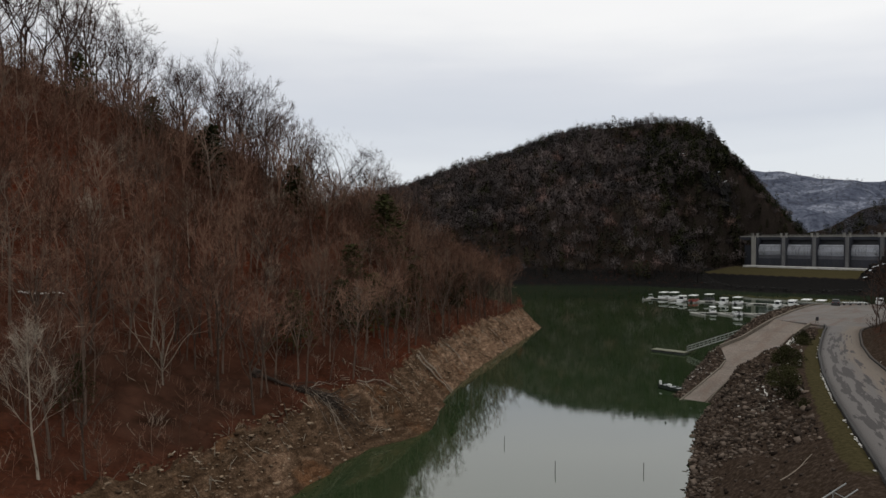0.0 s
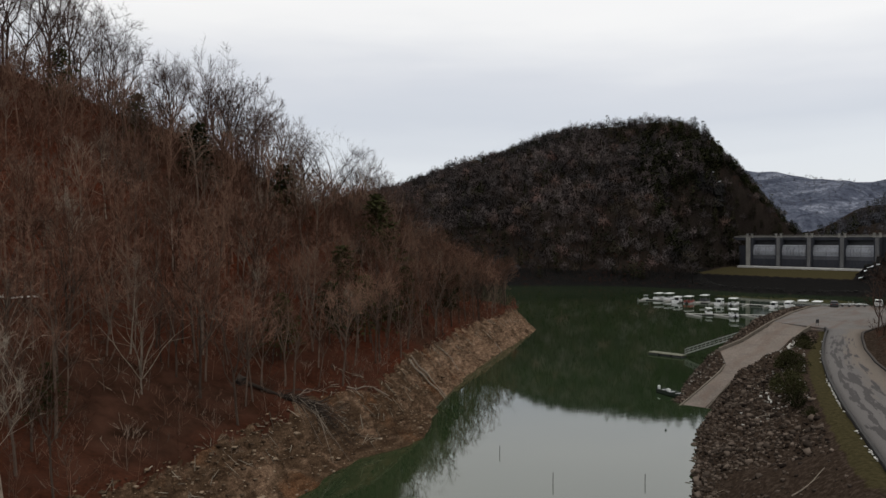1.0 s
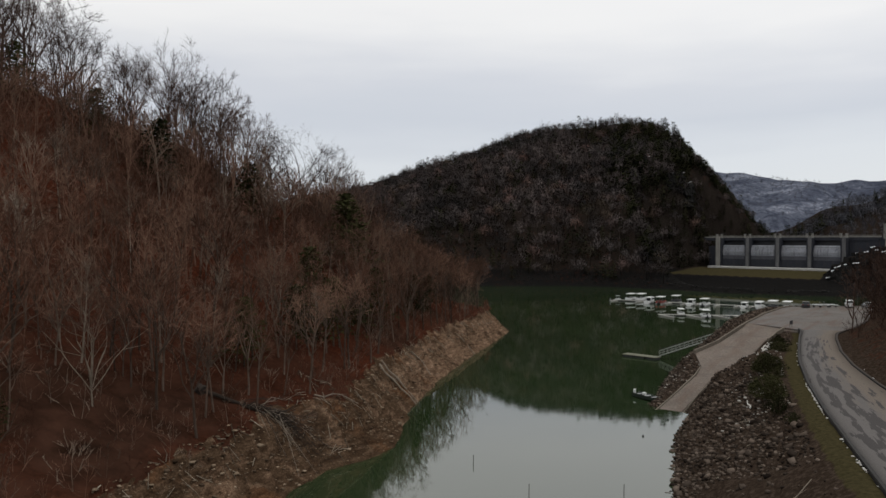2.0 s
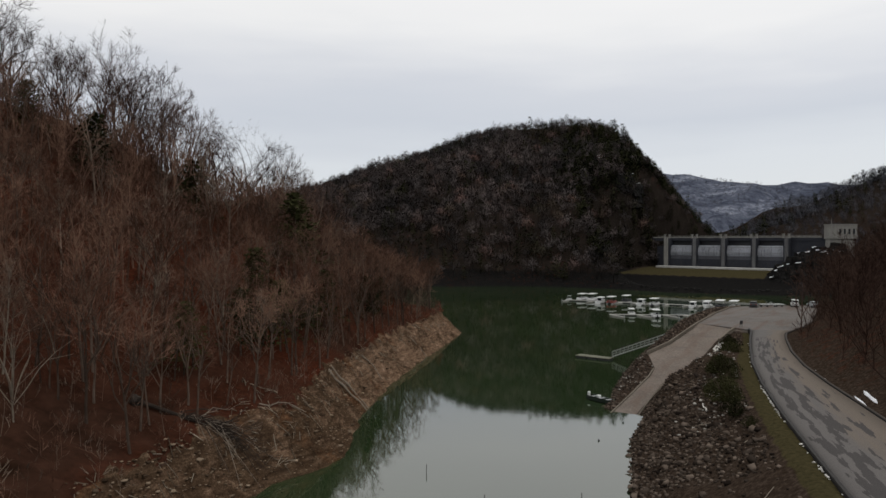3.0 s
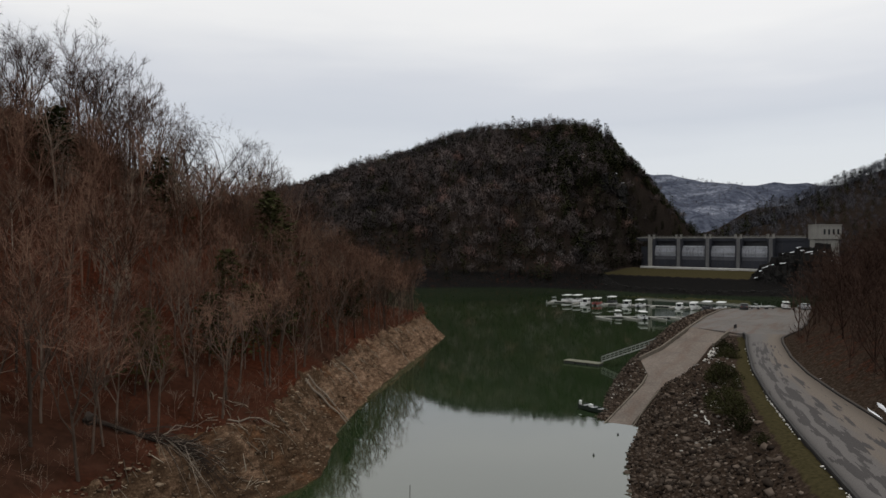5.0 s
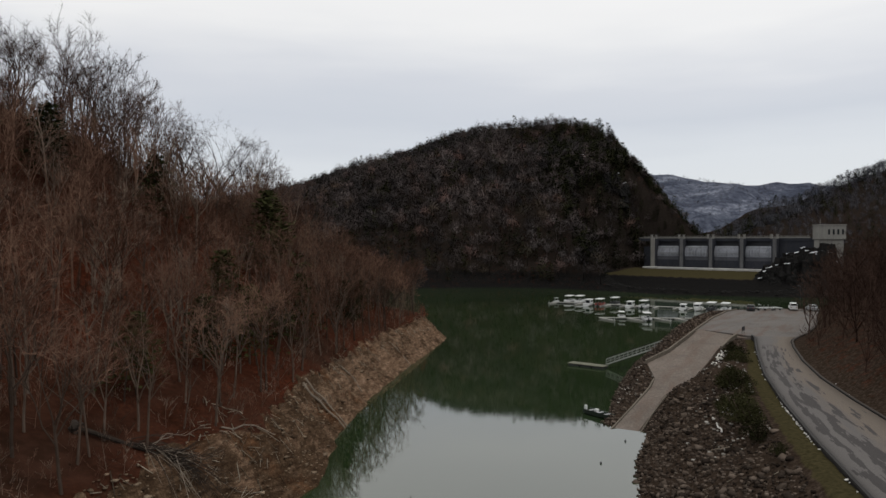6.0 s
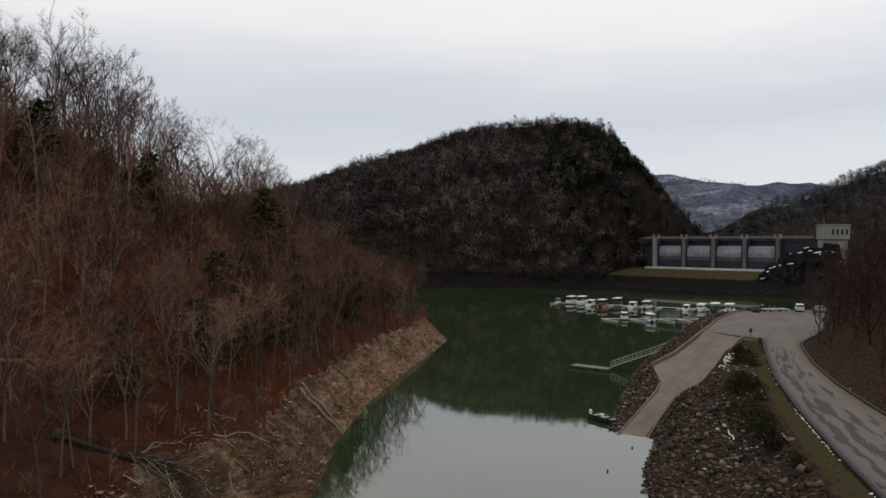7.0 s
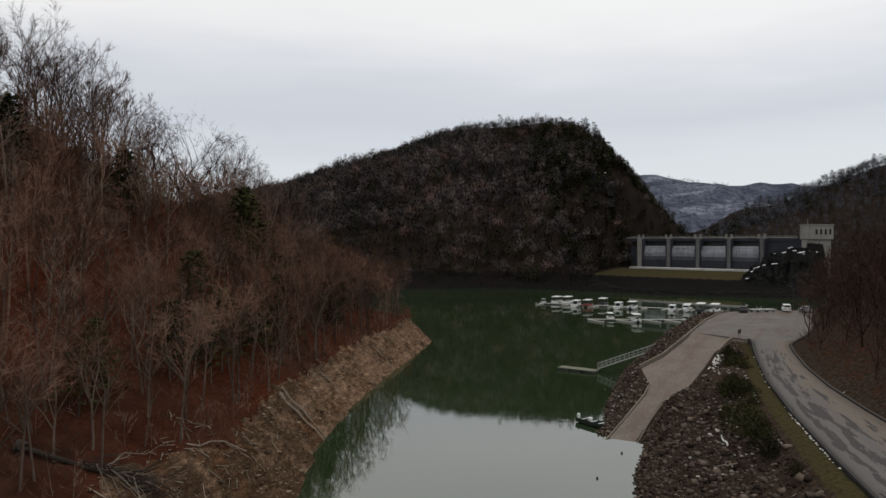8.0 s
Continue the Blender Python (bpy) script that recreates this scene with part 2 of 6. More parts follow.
GREY_PAINT = plain("grey_paint", (0.30, 0.31, 0.32), 0.5, 0, 3.0, 0.15)
DARK_PAINT = plain("dark_paint", (0.030, 0.031, 0.035), 0.5, 0, 3.0, 0.2)
DECKING = plain("weathered_decking", (0.27, 0.268, 0.245), 0.85, 0, 2.0, 0.25, 0.01)
GALVANISED = plain("galvanised_steel", (0.24, 0.245, 0.24), 0.6, 0.3, 4.0, 0.15)
RED_PAINT = plain("faded_red_paint", (0.20, 0.045, 0.035), 0.6, 0, 3.0, 0.2)
SNOW = plain("old_snow", (0.78, 0.79, 0.82), 0.8, 0, 2.0, 0.12, 0.05)
DARKWOOD = plain("dark_wet_wood", (0.034, 0.026, 0.021), 0.95, 0, 4.0, 0.4, 0.01, 0.1)
DRIFT = plain("driftwood", (0.19, 0.155, 0.122), 0.9, 0, 4.0, 0.3, 0.01)
WHITE_STONE = plain("white_stone", (0.66, 0.64, 0.60), 0.9, 0, 2.0, 0.2, 0.02)
GLASS = plain("dark_window", (0.015, 0.018, 0.022), 0.12, 0, 3.0, 0.1, 0, 0.6)

# ---------------------------------------------------------------- mesh helpers


def part(name, bm, material, parent=None, label=""):
    me = bpy.data.meshes.new(name)
    bm.to_mesh(me)
    bm.free()
    me.materials.append(material)
    ob = new(name, me)
    ob.parent = parent
    if label:
        tagged(ob, label)
    return ob


def raw(name, verts, faces, material, parent=None, tint=None, smooth=False, normals=None):
    """A mesh of triangles from arrays, with a tint and a normal for each vertex."""
    verts, faces = np.asarray(verts, np.float32), np.asarray(faces, np.int32)
    me = bpy.data.meshes.new(name)
    me.vertices.add(len(verts))
    me.vertices.foreach_set("co", verts.ravel())
    me.loops.add(faces.size)
    me.loops.foreach_set("vertex_index", faces.ravel())
    me.polygons.add(len(faces))
    k = faces.shape[1]
    me.polygons.foreach_set("loop_start", np.arange(0, faces.size, k, dtype=np.int32))
    if smooth or normals is not None:
        me.polygons.foreach_set("use_smooth", np.ones(len(faces), bool))
    me.update(calc_edges=True)
    if normals is not None:
        me.attributes.new("custom_normal", "FLOAT_VECTOR", "POINT").data.foreach_set("vector", np.asarray(normals, np.float32).ravel())
    if tint is not None:
        me.attributes.new("tint", "FLOAT", "POINT").data.foreach_set("value", np.asarray(tint, np.float32))
    me.materials.append(material)
    ob = new(name, me)
    ob.parent = parent
    return ob


def box(bm, c, size, rz=0.0, bevel=0.0, m=None):
    """A box with bevelled edges: centre, size, turn about z in degrees."""
    mat = (m or Matrix.Identity(4)) @ pose(*c, 0, 0, rz) @ Matrix.Diagonal((*size, 1))
    vs = bmesh.ops.create_cube(bm, size=1, matrix=mat)["verts"]
    if bevel:
        es = list({e for v in vs for e in v.link_edges})
        bmesh.ops.bevel(bm, geom=es, offset=bevel, segments=1, affect="EDGES")
    return bm


def rod(bm, a, b, r, sides=6, r2=None):
    a, b = Vector(a), Vector(b)
    q = (b - a).to_track_quat("Z", "Y").to_matrix().to_4x4()
    bmesh.ops.create_cone(bm, cap_ends=True, segments=sides, radius1=r, radius2=r if r2 is None else r2, depth=(b - a).length, matrix=Matrix.Translation((a + b) / 2) @ q)
    return bm


def strip_solid(name, line, width, height, material, parent=None, down=0.6):
    """A kerb or wall along a line of (x, y, z of its top), of that width to its right, reaching down."""
    bm = bmesh.new()
    pts = [Vector(p) for p in line]
    rings = []
    for i, p in enumerate(pts):
        d = (pts[min(i + 1, len(pts) - 1)] - pts[max(i - 1, 0)])
        d.z = 0
        d.normalize()
        n = Vector((d.y, -d.x, 0)) * width
        low = Vector((0, 0, -height - down))
        rings.append([bm.verts.new(p + low), bm.verts.new(p), bm.verts.new(p + n), bm.verts.new(p + n + low)])
    for a, b in zip(rings, rings[1:]):
        for i in range(4):
            bm.faces.new((a[i], a[(i + 1) % 4], b[(i + 1) % 4], b[i]))
    bm.faces.new(rings[0])
    bm.faces.new(rings[-1][::-1])
    bmesh.ops.recalc_face_normals(bm, faces=bm.faces)
    es = [e for e in bm.edges if abs(e.calc_face_angle(0)) > 1.0]
    bmesh.ops.bevel(bm, geom=es, offset=min(0.04, width * 0.2), segments=1, affect="EDGES")
    return part(name, bm, material, parent)


# ---------------------------------------------------------------- the plan: shores, crests, levels
LEFT_SHORE = [(-30, -200), (-28, -40), (-25, 30), (-19.5, 57), (-15, 71), (-12, 80), (-9, 88), (-3.5, 93.5), (-1.6, 97), (-0.8, 104), (0.4, 117), (3.0, 128), (5.5, 140), (11.9, 161),
              (25.6, 202.5), (27.7, 210), (27.6, 220), (22, 236), (4, 258), (-40, 280), (-150, 300), (-900, 330)]
RIGHT_SHORE = [(-8, -200), (3, -20), (12, 42), (23.4, 70.9), (29.5, 86.5), (34.8, 101), (38.2, 110.5), (37.3, 117.5), (44.0, 132.5), (50, 145), (61.5, 166), (77, 187), (86.5, 197.5), (97, 200.5), (110, 201.5), (126, 205), (152, 221),
               (182, 247), (208, 291), (226, 330)]
FAR_SHORE = [(-900, 440), (-100, 428), (54, 410), (83, 413), (110, 400), (133, 379), (151, 352), (183, 333), (205, 323), (240, 316)]
ROAD_LEFT = [(4, -200), (10, -60), (17, 10), (24.5, 36), (31.7, 53), (36.6, 65.5), (41.2, 77), (47.4, 91.5), (54.8, 107.2), (62.5, 121.6), (68, 131.5), (73.2, 140.5), (74.4, 143.5)]
ROAD_RIGHT = [(16, -200), (22, -60), (29, 10), (35.5, 33), (42.5, 55), (48, 70), (52, 81.5), (55.6, 92), (60.2, 104), (66.0, 116.5), (73.4, 130.2), (77.5, 137), (81.5, 141.2)]
LOT_RIGHT = [(81.5, 141.2), (87, 146.5), (95, 156), (103, 167), (110, 177), (116, 185), (118, 190.5)]
LOT_FAR = [(118, 190.5), (108, 191.8), (98, 190.6)]
LOT_LEFT = [(98, 190.6), (93.6, 187.2), (82.6, 173.4), (69.4, 154.6)]
LEVEL = 8.3
LEFT_CREST = [(-900, 140, 120, 0), (-300, 140, 100, 0), (-160, 150, 78, 0), (-95, 158, 63, 0), (-77.7, 160, 56.5, 0), (-58, 160, 48.5, 0), (-43, 163, 42, 0), (-31.5, 167, 36, 0), (-24, 174, 32, 0), (-17, 184, 28.5, 0), (-8, 196, 22, 0),
              (3, 202, 14, 0), (12, 206, 9, 0), (20, 212, 6, 0)]
# x, y, height, breadth of the flank
HILL_CREST = [(-900, 560, 60, 170), (-110, 574, 45, 185), (-34, 624, 64, 235), (2, 640, 74, 255), (40, 654, 91, 270), (79, 660, 106, 285), (124, 658, 123, 290), (149, 658, 125, 290), (202, 645, 130, 300), (214, 610, 124, 290)]
RIGHT_CREST = [(300, 563, 14, 50), (340, 568, 32, 90), (379, 567, 53, 130), (407, 571, 70, 160), (435, 575, 81, 190), (463, 578, 90, 200), (700, 560, 150, 260), (1500, 500, 170, 300)]
SNOW_CREST = [(300, 1560, 150, 500), (585, 1407, 160, 520), (625, 1390, 157, 520), (672, 1367, 141, 480), (812, 1404, 138, 480), (848, 1383, 142, 480), (900, 1350, 139, 480), (940, 1321, 132, 480), (1100, 1200, 118, 480), (1800, 900, 140, 480)]
RAMP = [(30.6, 106.8), (36.8, 114.5), (48.2, 127.6), (50.4, 131.2), (52.2, 138.4), (57.9, 142.2), (65.9, 149.8), (69.4, 154.6), (74.4, 143.5), (72.0, 145.8), (66.1, 140.6), (61.3, 134.9), (54.3, 127.2), (48.9, 124.2), (39.2, 112.0), (33.0, 104.4)]


def ramp_z(x, y):
    return ((x - 38.7) * 0.64 + (y - 114.6) * 0.77) * 8.0 / 46.0


def inside(X, Y, poly):
    hit = np.zeros(X.shape, bool)
    for (x0, y0), (x1, y1) in zip(poly, poly[1:] + poly[:1]):
        if y0 == y1:
            continue
        hit ^= ((y0 > Y) != (y1 > Y)) & (X < (x1 - x0) * (Y - y0) / (y1 - y0) + x0)
    return hit


def near(X, Y, line):
    """Distance to a line of points, and its further values at the nearest place."""
    best = np.full(X.shape, 1e9)
    extra = [np.zeros(X.shape) for _ in line[0][2:]]
    for a, b in zip(line, line[1:]):
        dx, dy = b[0] - a[0], b[1] - a[1]
        t = np.clip(((X - a[0]) * dx + (Y - a[1]) * dy) / (dx * dx + dy * dy), 0, 1)
        d = np.hypot(X - a[0] - t * dx, Y - a[1] - t * dy)
        m = d < best
        best = np.where(m, d, best)
        for i, e in enumerate(extra):
            extra[i] = np.where(m, a[2 + i] + t * (b[2 + i] - a[2 + i]), e)
    return best, extra


def ridge(X, Y, line, uneven):
    """Height of a ridge along a line of (x, y, height, breadth of flank)."""
    out = np.zeros(X.shape)
    for a, b in zip(line, line[1:]):
        dx, dy = b[0] - a[0], b[1] - a[1]
        t = np.clip(((X - a[0]) * dx + (Y - a[1]) * dy) / (dx * dx + dy * dy), 0, 1)
        d = np.hypot(X - a[0] - t * dx, Y - a[1] - t * dy)
        d = d * (1 + (uneven - 1) * np.clip(d / 60, 0, 1))
        out = np.maximum(out, (a[2] + t * (b[2] - a[2])) * np.clip(1 - d / (a[3] + t * (b[3] - a[3])), 0, None) ** 0.95)
    return out


def signed(X, Y, line, rest):
    d, _ = near(X, Y, line)
    return np.where(inside(X, Y, line + rest), d, -d)


def wave(X, Y, size, seed):
    """Smooth uneven relief of about that size, between -1 and 1."""
    r = random.Random(seed)
    out = np.zeros(X.shape)
    for i in range(7):
        a, k, p = r.uniform(0, 6.283), 6.283 / (size * r.uniform(0.6, 1.7)), r.uniform(0, 6.283)
        out = out + np.sin((X * math.cos(a) + Y * math.sin(a)) * k + p)
    return out / 3.2


def smooth(x, lo, hi):
    t = np.clip((x - lo) / (hi - lo), 0, 1)
    return t * t * (3 - 2 * t)


ROAD_POLY = ROAD_LEFT + [(69.4, 154.6)] + LOT_LEFT[::-1] + LOT_FAR[::-1][1:] + LOT_RIGHT[::-1][1:] + ROAD_RIGHT[::-1]


def terrain(X, Y):
    """Height of the ground and its cover (leaf litter, clay bank, turf, snow)."""
    X, Y = np.asarray(X, float), np.asarray(Y, float)
    a = signed(X, Y, LEFT_SHORE, [(-900, -200)])
    a = a + np.where(np.abs(a) < 30, (0.18 * wave(X, Y, 8, 21) + 0.16 * wave(X, Y, 3.5, 22)) * smooth(a, -6, 0), 0)
    b = signed(X, Y, RIGHT_SHORE, [(1900, 330), (1900, -200)])
    c = signed(X, Y, FAR_SHORE, [(1900, 316), (1900, 2600), (-900, 2600)])
    # wooded slope with a bare clay bank at the water
    dc, (zc, _) = near(X, Y, LEFT_CREST)
    up = np.clip(a - 6.4, 0, None)
    r = up / (up + dc + 1e-6)
    za = np.where(a < 6.4, 0.94 * a, 6.0 + (zc - 6.0) * r)
    za = za + np.where(a > 0, wave(X, Y, 23, 3) * 0.9 * smooth(a, 5, 30) + (wave(X, Y, 6, 4) * 0.36 + wave(X, Y, 2.6, 23) * 0.14) * smooth(a, 0.3, 3), 0)
    # road bank, road, wooded hill beside it
    over = signed(X, Y, ROAD_RIGHT + LOT_RIGHT[1:] + [(150, 203), (182, 224), (215, 258), (238, 296), (256, 330)], [(1900, 330), (1900, -200)])
    zb = np.minimum(0.66 * b * (1 + 0.45 * smooth(Y, 118, 140)), LEVEL - 0.05)
    zb = zb + np.where((b > 0) & (over < -6), wave(X, Y, 5, 5) * 0.22 * smooth(b, 0.3, 3) * (1 - smooth(zb, 7, 8)), 0)
    rise = np.clip(over - 1.0, 0, None)
    zb = np.where(over > 0, np.maximum(zb, np.minimum(zb, LEVEL) + 0.62 * rise * np.clip(1 - rise / 260, 0.35, 1) + smooth(rise, 4, 30) * wave(X, Y, 21, 6) * 0.8), zb)
    zb = np.where(over > 0, np.minimum(zb, 0.66 * np.clip(b, 0, None) + 0 * zb + 0.0 + np.where(b < 0, b, 0)), zb)
    zb = np.where(b < 0, 0.5 * b, zb)
    onroad = inside(X, Y, ROAD_POLY)
    zb = np.where(onroad, np.minimum(zb, LEVEL - 0.22), zb)
    dr, _ = near(X, Y, RAMP + RAMP[:1])
    rr = np.where(inside(X, Y, RAMP), 0, dr)
    rz = ramp_z(X, Y)
    level = np.minimum(rz, LEVEL)
    rise_to = zb + (level - 0.1 - zb) * (1 - smooth(rr, 0.4, 4.0))
    fall_to = zb + (level - 0.15 - zb) * np.maximum((1 - smooth(rr, 1.2, 9.0)) * smooth(level, 0.6, 2.4), 1 - smooth(rr, 0.4, 4.0))
    zb = np.where(rr < 0.4, level - 0.25, np.where(onroad, zb, np.where(zb > level - 0.15, fall_to, np.where(rr < 4.0, rise_to, zb))))
    # the far side of the lake
    zf = np.where(c < 0, 0.4 * c, np.minimum(0.5 * c, 5.0))
    hill = ridge(X, Y, HILL_CREST, 1 + 0.07 * wave(X, Y, 70, 7))
    # the steep east face of the hill
    face = X * 0.927 - Y * 0.3746 + 7.0 + 3.0 * wave(X, Y, 45, 10)
    hill = np.minimum(hill, np.interp(face, [-200, -57, -30, -16, -7, 10, 28, 45, 65], [400, 129, 116, 101, 84, 66, 41, 20, 1]))
    hill = np.maximum(hill, ridge(X, Y, RIGHT_CREST, 1 + 0.12 * wave(X, Y, 60, 8)))
    far = ridge(X, Y, SNOW_CREST, 1 + 0.2 * wave(X, Y, 160, 9))
    zf = np.where(c > 0, np.maximum(np.maximum(zf, np.minimum(hill, 0.95 * c)), far), zf)
    du, dv = (X - 186.8) * 0.604 - (Y - 440.6) * 0.797, -(X - 186.8) * 0.797 - (Y - 440.6) * 0.604
    near_dam = smooth(du + 0.55 * np.clip(dv, 0, 30), -38, -9) * smooth(X, 128, 150) * smooth(c, 1, 6) * smooth(dv, -26, -16) * (1 - smooth(dv, 70, 90)) * (1 - smooth(du, 85, 110))
    zf = np.where(c > 0, zf + (np.where(dv < 7, 9.3, np.interp(dv, [7, 22, 27, 34, 80], [9.2, 6.2, 5.8, 2.6, 0.6])) - zf) * near_dam, zf)
    z = np.maximum(np.maximum(za, zb), zf)
    z = np.clip(z, -7, None)
    leaf = np.clip(smooth(a, 4.4, 6.4) + np.where(over > 0.6, 0.41 * smooth(over, 0.6, 2.2), 0) + np.where((c > 0) & (hill > 4), 0.36, 0), 0, 1) * (1 - near_dam)
    tan = np.where((a > -3) & (a < 10), 1 - smooth(a + 0.8 * wave(X, Y, 7, 24), 4.9, 6.9), 0)
    dl, _ = near(X, Y, ROAD_LEFT[3:])
    strip = smooth(Y, 45, 60) * (1 - smooth(dl, np.interp(Y, [60, 110, 130], [1.6, 1.5, 1.0]), np.interp(Y, [60, 110, 130], [3.0, 2.6, 1.9]))) * (over < -3) * (Y < 146)
    lawn = np.where(z < 11, near_dam * smooth(dv, 5, 7) * (1 - smooth(dv, 24, 30)) * smooth(X, 140, 148) * (1 - smooth(du, 66, 74)) * smooth(near_dam, 0.8, 0.97) * smooth(du + 0.55 * np.clip(dv, 0, 30), -9, -4), 0)
    grass = np.clip(strip + lawn, 0, 1)
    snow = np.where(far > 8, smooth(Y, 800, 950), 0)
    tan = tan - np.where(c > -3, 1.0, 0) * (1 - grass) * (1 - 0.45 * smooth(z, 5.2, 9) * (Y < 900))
    return z, np.stack([leaf, tan, grass, snow], -1), a, b, c, over


def ground_z(x, y):
    return float(terrain(np.array([x]), np.array([y]))[0][0])


def along(line, n):
    """n places spread evenly along a line."""
    p = np.array(line, float)
    s = np.concatenate([[0], np.cumsum(np.hypot(*np.diff(p[:, :2], axis=0).T))])
    return np.stack([np.interp(np.linspace(0, s[-1], n), s, p[:, k]) for k in range(p.shape[1])], 1)


def stations(stops):
    out = []
    for (a, b, n) in stops:
        out += list(np.linspace(a, b, n, endpoint=False))
    return np.array(out + [stops[-1][1]])


def build_ground():
    xs = stations([(-900, -200, 20), (-200, -60, 36), (-60, 130, 152), (130, 300, 48), (300, 900, 50), (900, 1900, 24)])
    ys = stations([(-200, 30, 30), (30, 60, 20), (60, 240, 144), (240, 320, 24), (320, 480, 44), (480, 720, 46), (720, 2600, 60)])
    X, Y = np.meshgrid(xs, ys)
    z, cover, a, *_ = terrain(X.ravel(), Y.ravel())
    # the bare bank has a sheet of its own, lying just above
    z = z - np.where((Y.ravel() > 34) & (Y.ravel() < 240), 0.5 * smooth(a, -0.5, 0.6) * (1 - smooth(a, 5.6, 6.4)), 0)
    verts = np.stack([X.ravel(), Y.ravel(), z], 1)
    nx, ny = len(xs), len(ys)
    i = (np.arange(ny - 1)[:, None] * nx + np.arange(nx - 1)[None, :]).ravel()
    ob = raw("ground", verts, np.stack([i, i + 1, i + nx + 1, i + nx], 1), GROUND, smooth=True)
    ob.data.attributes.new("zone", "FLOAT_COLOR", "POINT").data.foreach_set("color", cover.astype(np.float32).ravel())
    tagged(ob, "leaf-strewn wooded slopes, clay bank and stony lake shore", "ground", kind="structure")


build_ground()


def make_bank():
    m = Mat("tan_shale_bank", 1.0, 0.0, 0.0)
    grit = m.math("ADD", m.math("MULTIPLY", m.noise(5.0, 7.0, 0.75), 0.5), m.math("MULTIPLY", m.noise(1.1, 5.0, 0.7, stretch=((2.2, 1.0, 0.5), 62)), 0.5))
    dry = m.ramp(grit, ((0.36, (0.016, 0.010, 0.007)), (0.45, (0.088, 0.054, 0.034)), (0.54, (0.180, 0.115, 0.076)), (0.66, (0.36, 0.26, 0.185))))
    dull = m.ramp(grit, ((0.36, (0.014, 0.009, 0.006)), (0.5, (0.050, 0.031, 0.019)), (0.66, (0.135, 0.090, 0.058))))
    rust = m.ramp(grit, ((0.36, (0.020, 0.009, 0.005)), (0.5, (0.088, 0.043, 0.022)), (0.66, (0.185, 0.106, 0.060))))
    # damp clay nearer the inlet, dry rock out on the point
    damp = m.math("SUBTRACT", 1.0, m.attr("dry").outputs["Fac"])
    col = m.mix(m.step(m.math("ADD", m.noise(0.22, 5.0, 0.65), m.math("MULTIPLY", damp, 0.16)), 0.46, 0.64), dry, dull)
    col = m.mix(m.step(m.noise(0.13, 4.0, 0.6), 0.56, 0.68), col, rust)
    m.bump(grit, 0.12, 0.8)
    return m.done(col)


def blurred(a, n):
    for _ in range(n):
        a = (a + np.roll(a, 1, 0) + np.roll(a, -1, 0) + np.roll(a, 1, 1) + np.roll(a, -1, 1)) / 5
    return a


def bank_relief(X, Y, z, a, rng):
    """Ledges of shale, gullies and loose roughness on the bank."""
    tread = 0.62
    ph = (z + 0.5 * wave(X, Y, 13, 51)) / tread
    fr = ph - np.floor(ph)
    ledge = (smooth(fr, 0.6, 1.0) - fr) * tread * smooth(wave(X, Y, 10, 52), -0.5, 0.3)
    gully = -0.34 * np.clip(1 - np.abs(wave(X * 1.0, Y * 0.45, 5.5, 53)) / 0.35, 0, 1)
    n1 = rng.standard_normal(X.shape)
    rough = blurred(n1, 1) * 0.10 + blurred(rng.standard_normal(X.shape), 5) * 0.55
    return (ledge + gully + rough) * smooth(a, 0.1, 1.3)


def build_bank():
    p = along(LEFT_SHORE[2:19], 640)
    k = np.ones(13) / 13
    q = np.stack([np.convolve(np.pad(p[:, i], 6, "edge"), k, "valid") for i in (0, 1)], 1)
    d = np.gradient(q, axis=0)
    k = np.ones(41) / 41
    d = np.stack([np.convolve(np.pad(d[:, i], 20, "edge"), k, "valid") for i in (0, 1)], 1)
    d /= np.linalg.norm(d, axis=1, keepdims=True)
    u = np.linspace(-0.8, 7.8, 36)
    X, Y = q[:, :1] - d[:, 1:] * u, q[:, 1:] + d[:, :1] * u
    z, cover, a, *_ = terrain(X.ravel(), Y.ravel())
    z, a = z.reshape(X.shape), a.reshape(X.shape)
    rng = np.random.default_rng(5)
    h = bank_relief(X, Y, z, a, rng)
    lip = 6.5 + 0.7 * wave(X, Y, 6, 54) + 0.25 * wave(X, Y, 2.2, 55)
    z = z + 0.10 + h - 1.1 * smooth(a, lip - 0.3, lip + 0.5)
    nx, ny = X.shape[1], X.shape[0]
    i = (np.arange(ny - 1)[:, None] * nx + np.arange(nx - 1)[None, :]).ravel()
    ob = raw("bank", np.stack([X.ravel(), Y.ravel(), z.ravel()], 1), np.stack([i, i + nx, i + nx + 1, i + 1], 1), make_bank())
    ob.data.attributes.new("dry", "FLOAT", "POINT").data.foreach_set("value", smooth(Y + 6 * wave(X, Y, 9, 56), 100, 150).ravel().astype(np.float32))
    tagged(ob, "bare tan shale bank with broken ledges above the water", "bank", kind="structure")


build_bank()
water = raw("water", [(-900, -200, 0), (1900, -200, 0), (1900, 900, 0), (-900, 900, 0)], [(0, 1, 2, 3)], WATER)
tagged(water, "still green lake water reflecting the grey sky", "water", kind="structure")

# ---------------------------------------------------------------- road, lot, ramp


def slab(name, outline, top, thick, material, parent=None):
    """A paved sheet: an outline of (x, y), its top given by a function, with sides."""
    bm = bmesh.new()
    f = bm.faces.new([bm.verts.new((x, y, top(x, y))) for x, y in outline])
    ret = bmesh.ops.extrude_face_region(bm, geom=[f])
    for v in ret["geom"]:
        if isinstance(v, bmesh.types.BMVert):
            v.co.z -= thick
    bmesh.ops.recalc_face_normals(bm, faces=bm.faces)
    bmesh.ops.triangulate(bm, faces=bm.faces)
    return part(name, bm, material, parent)


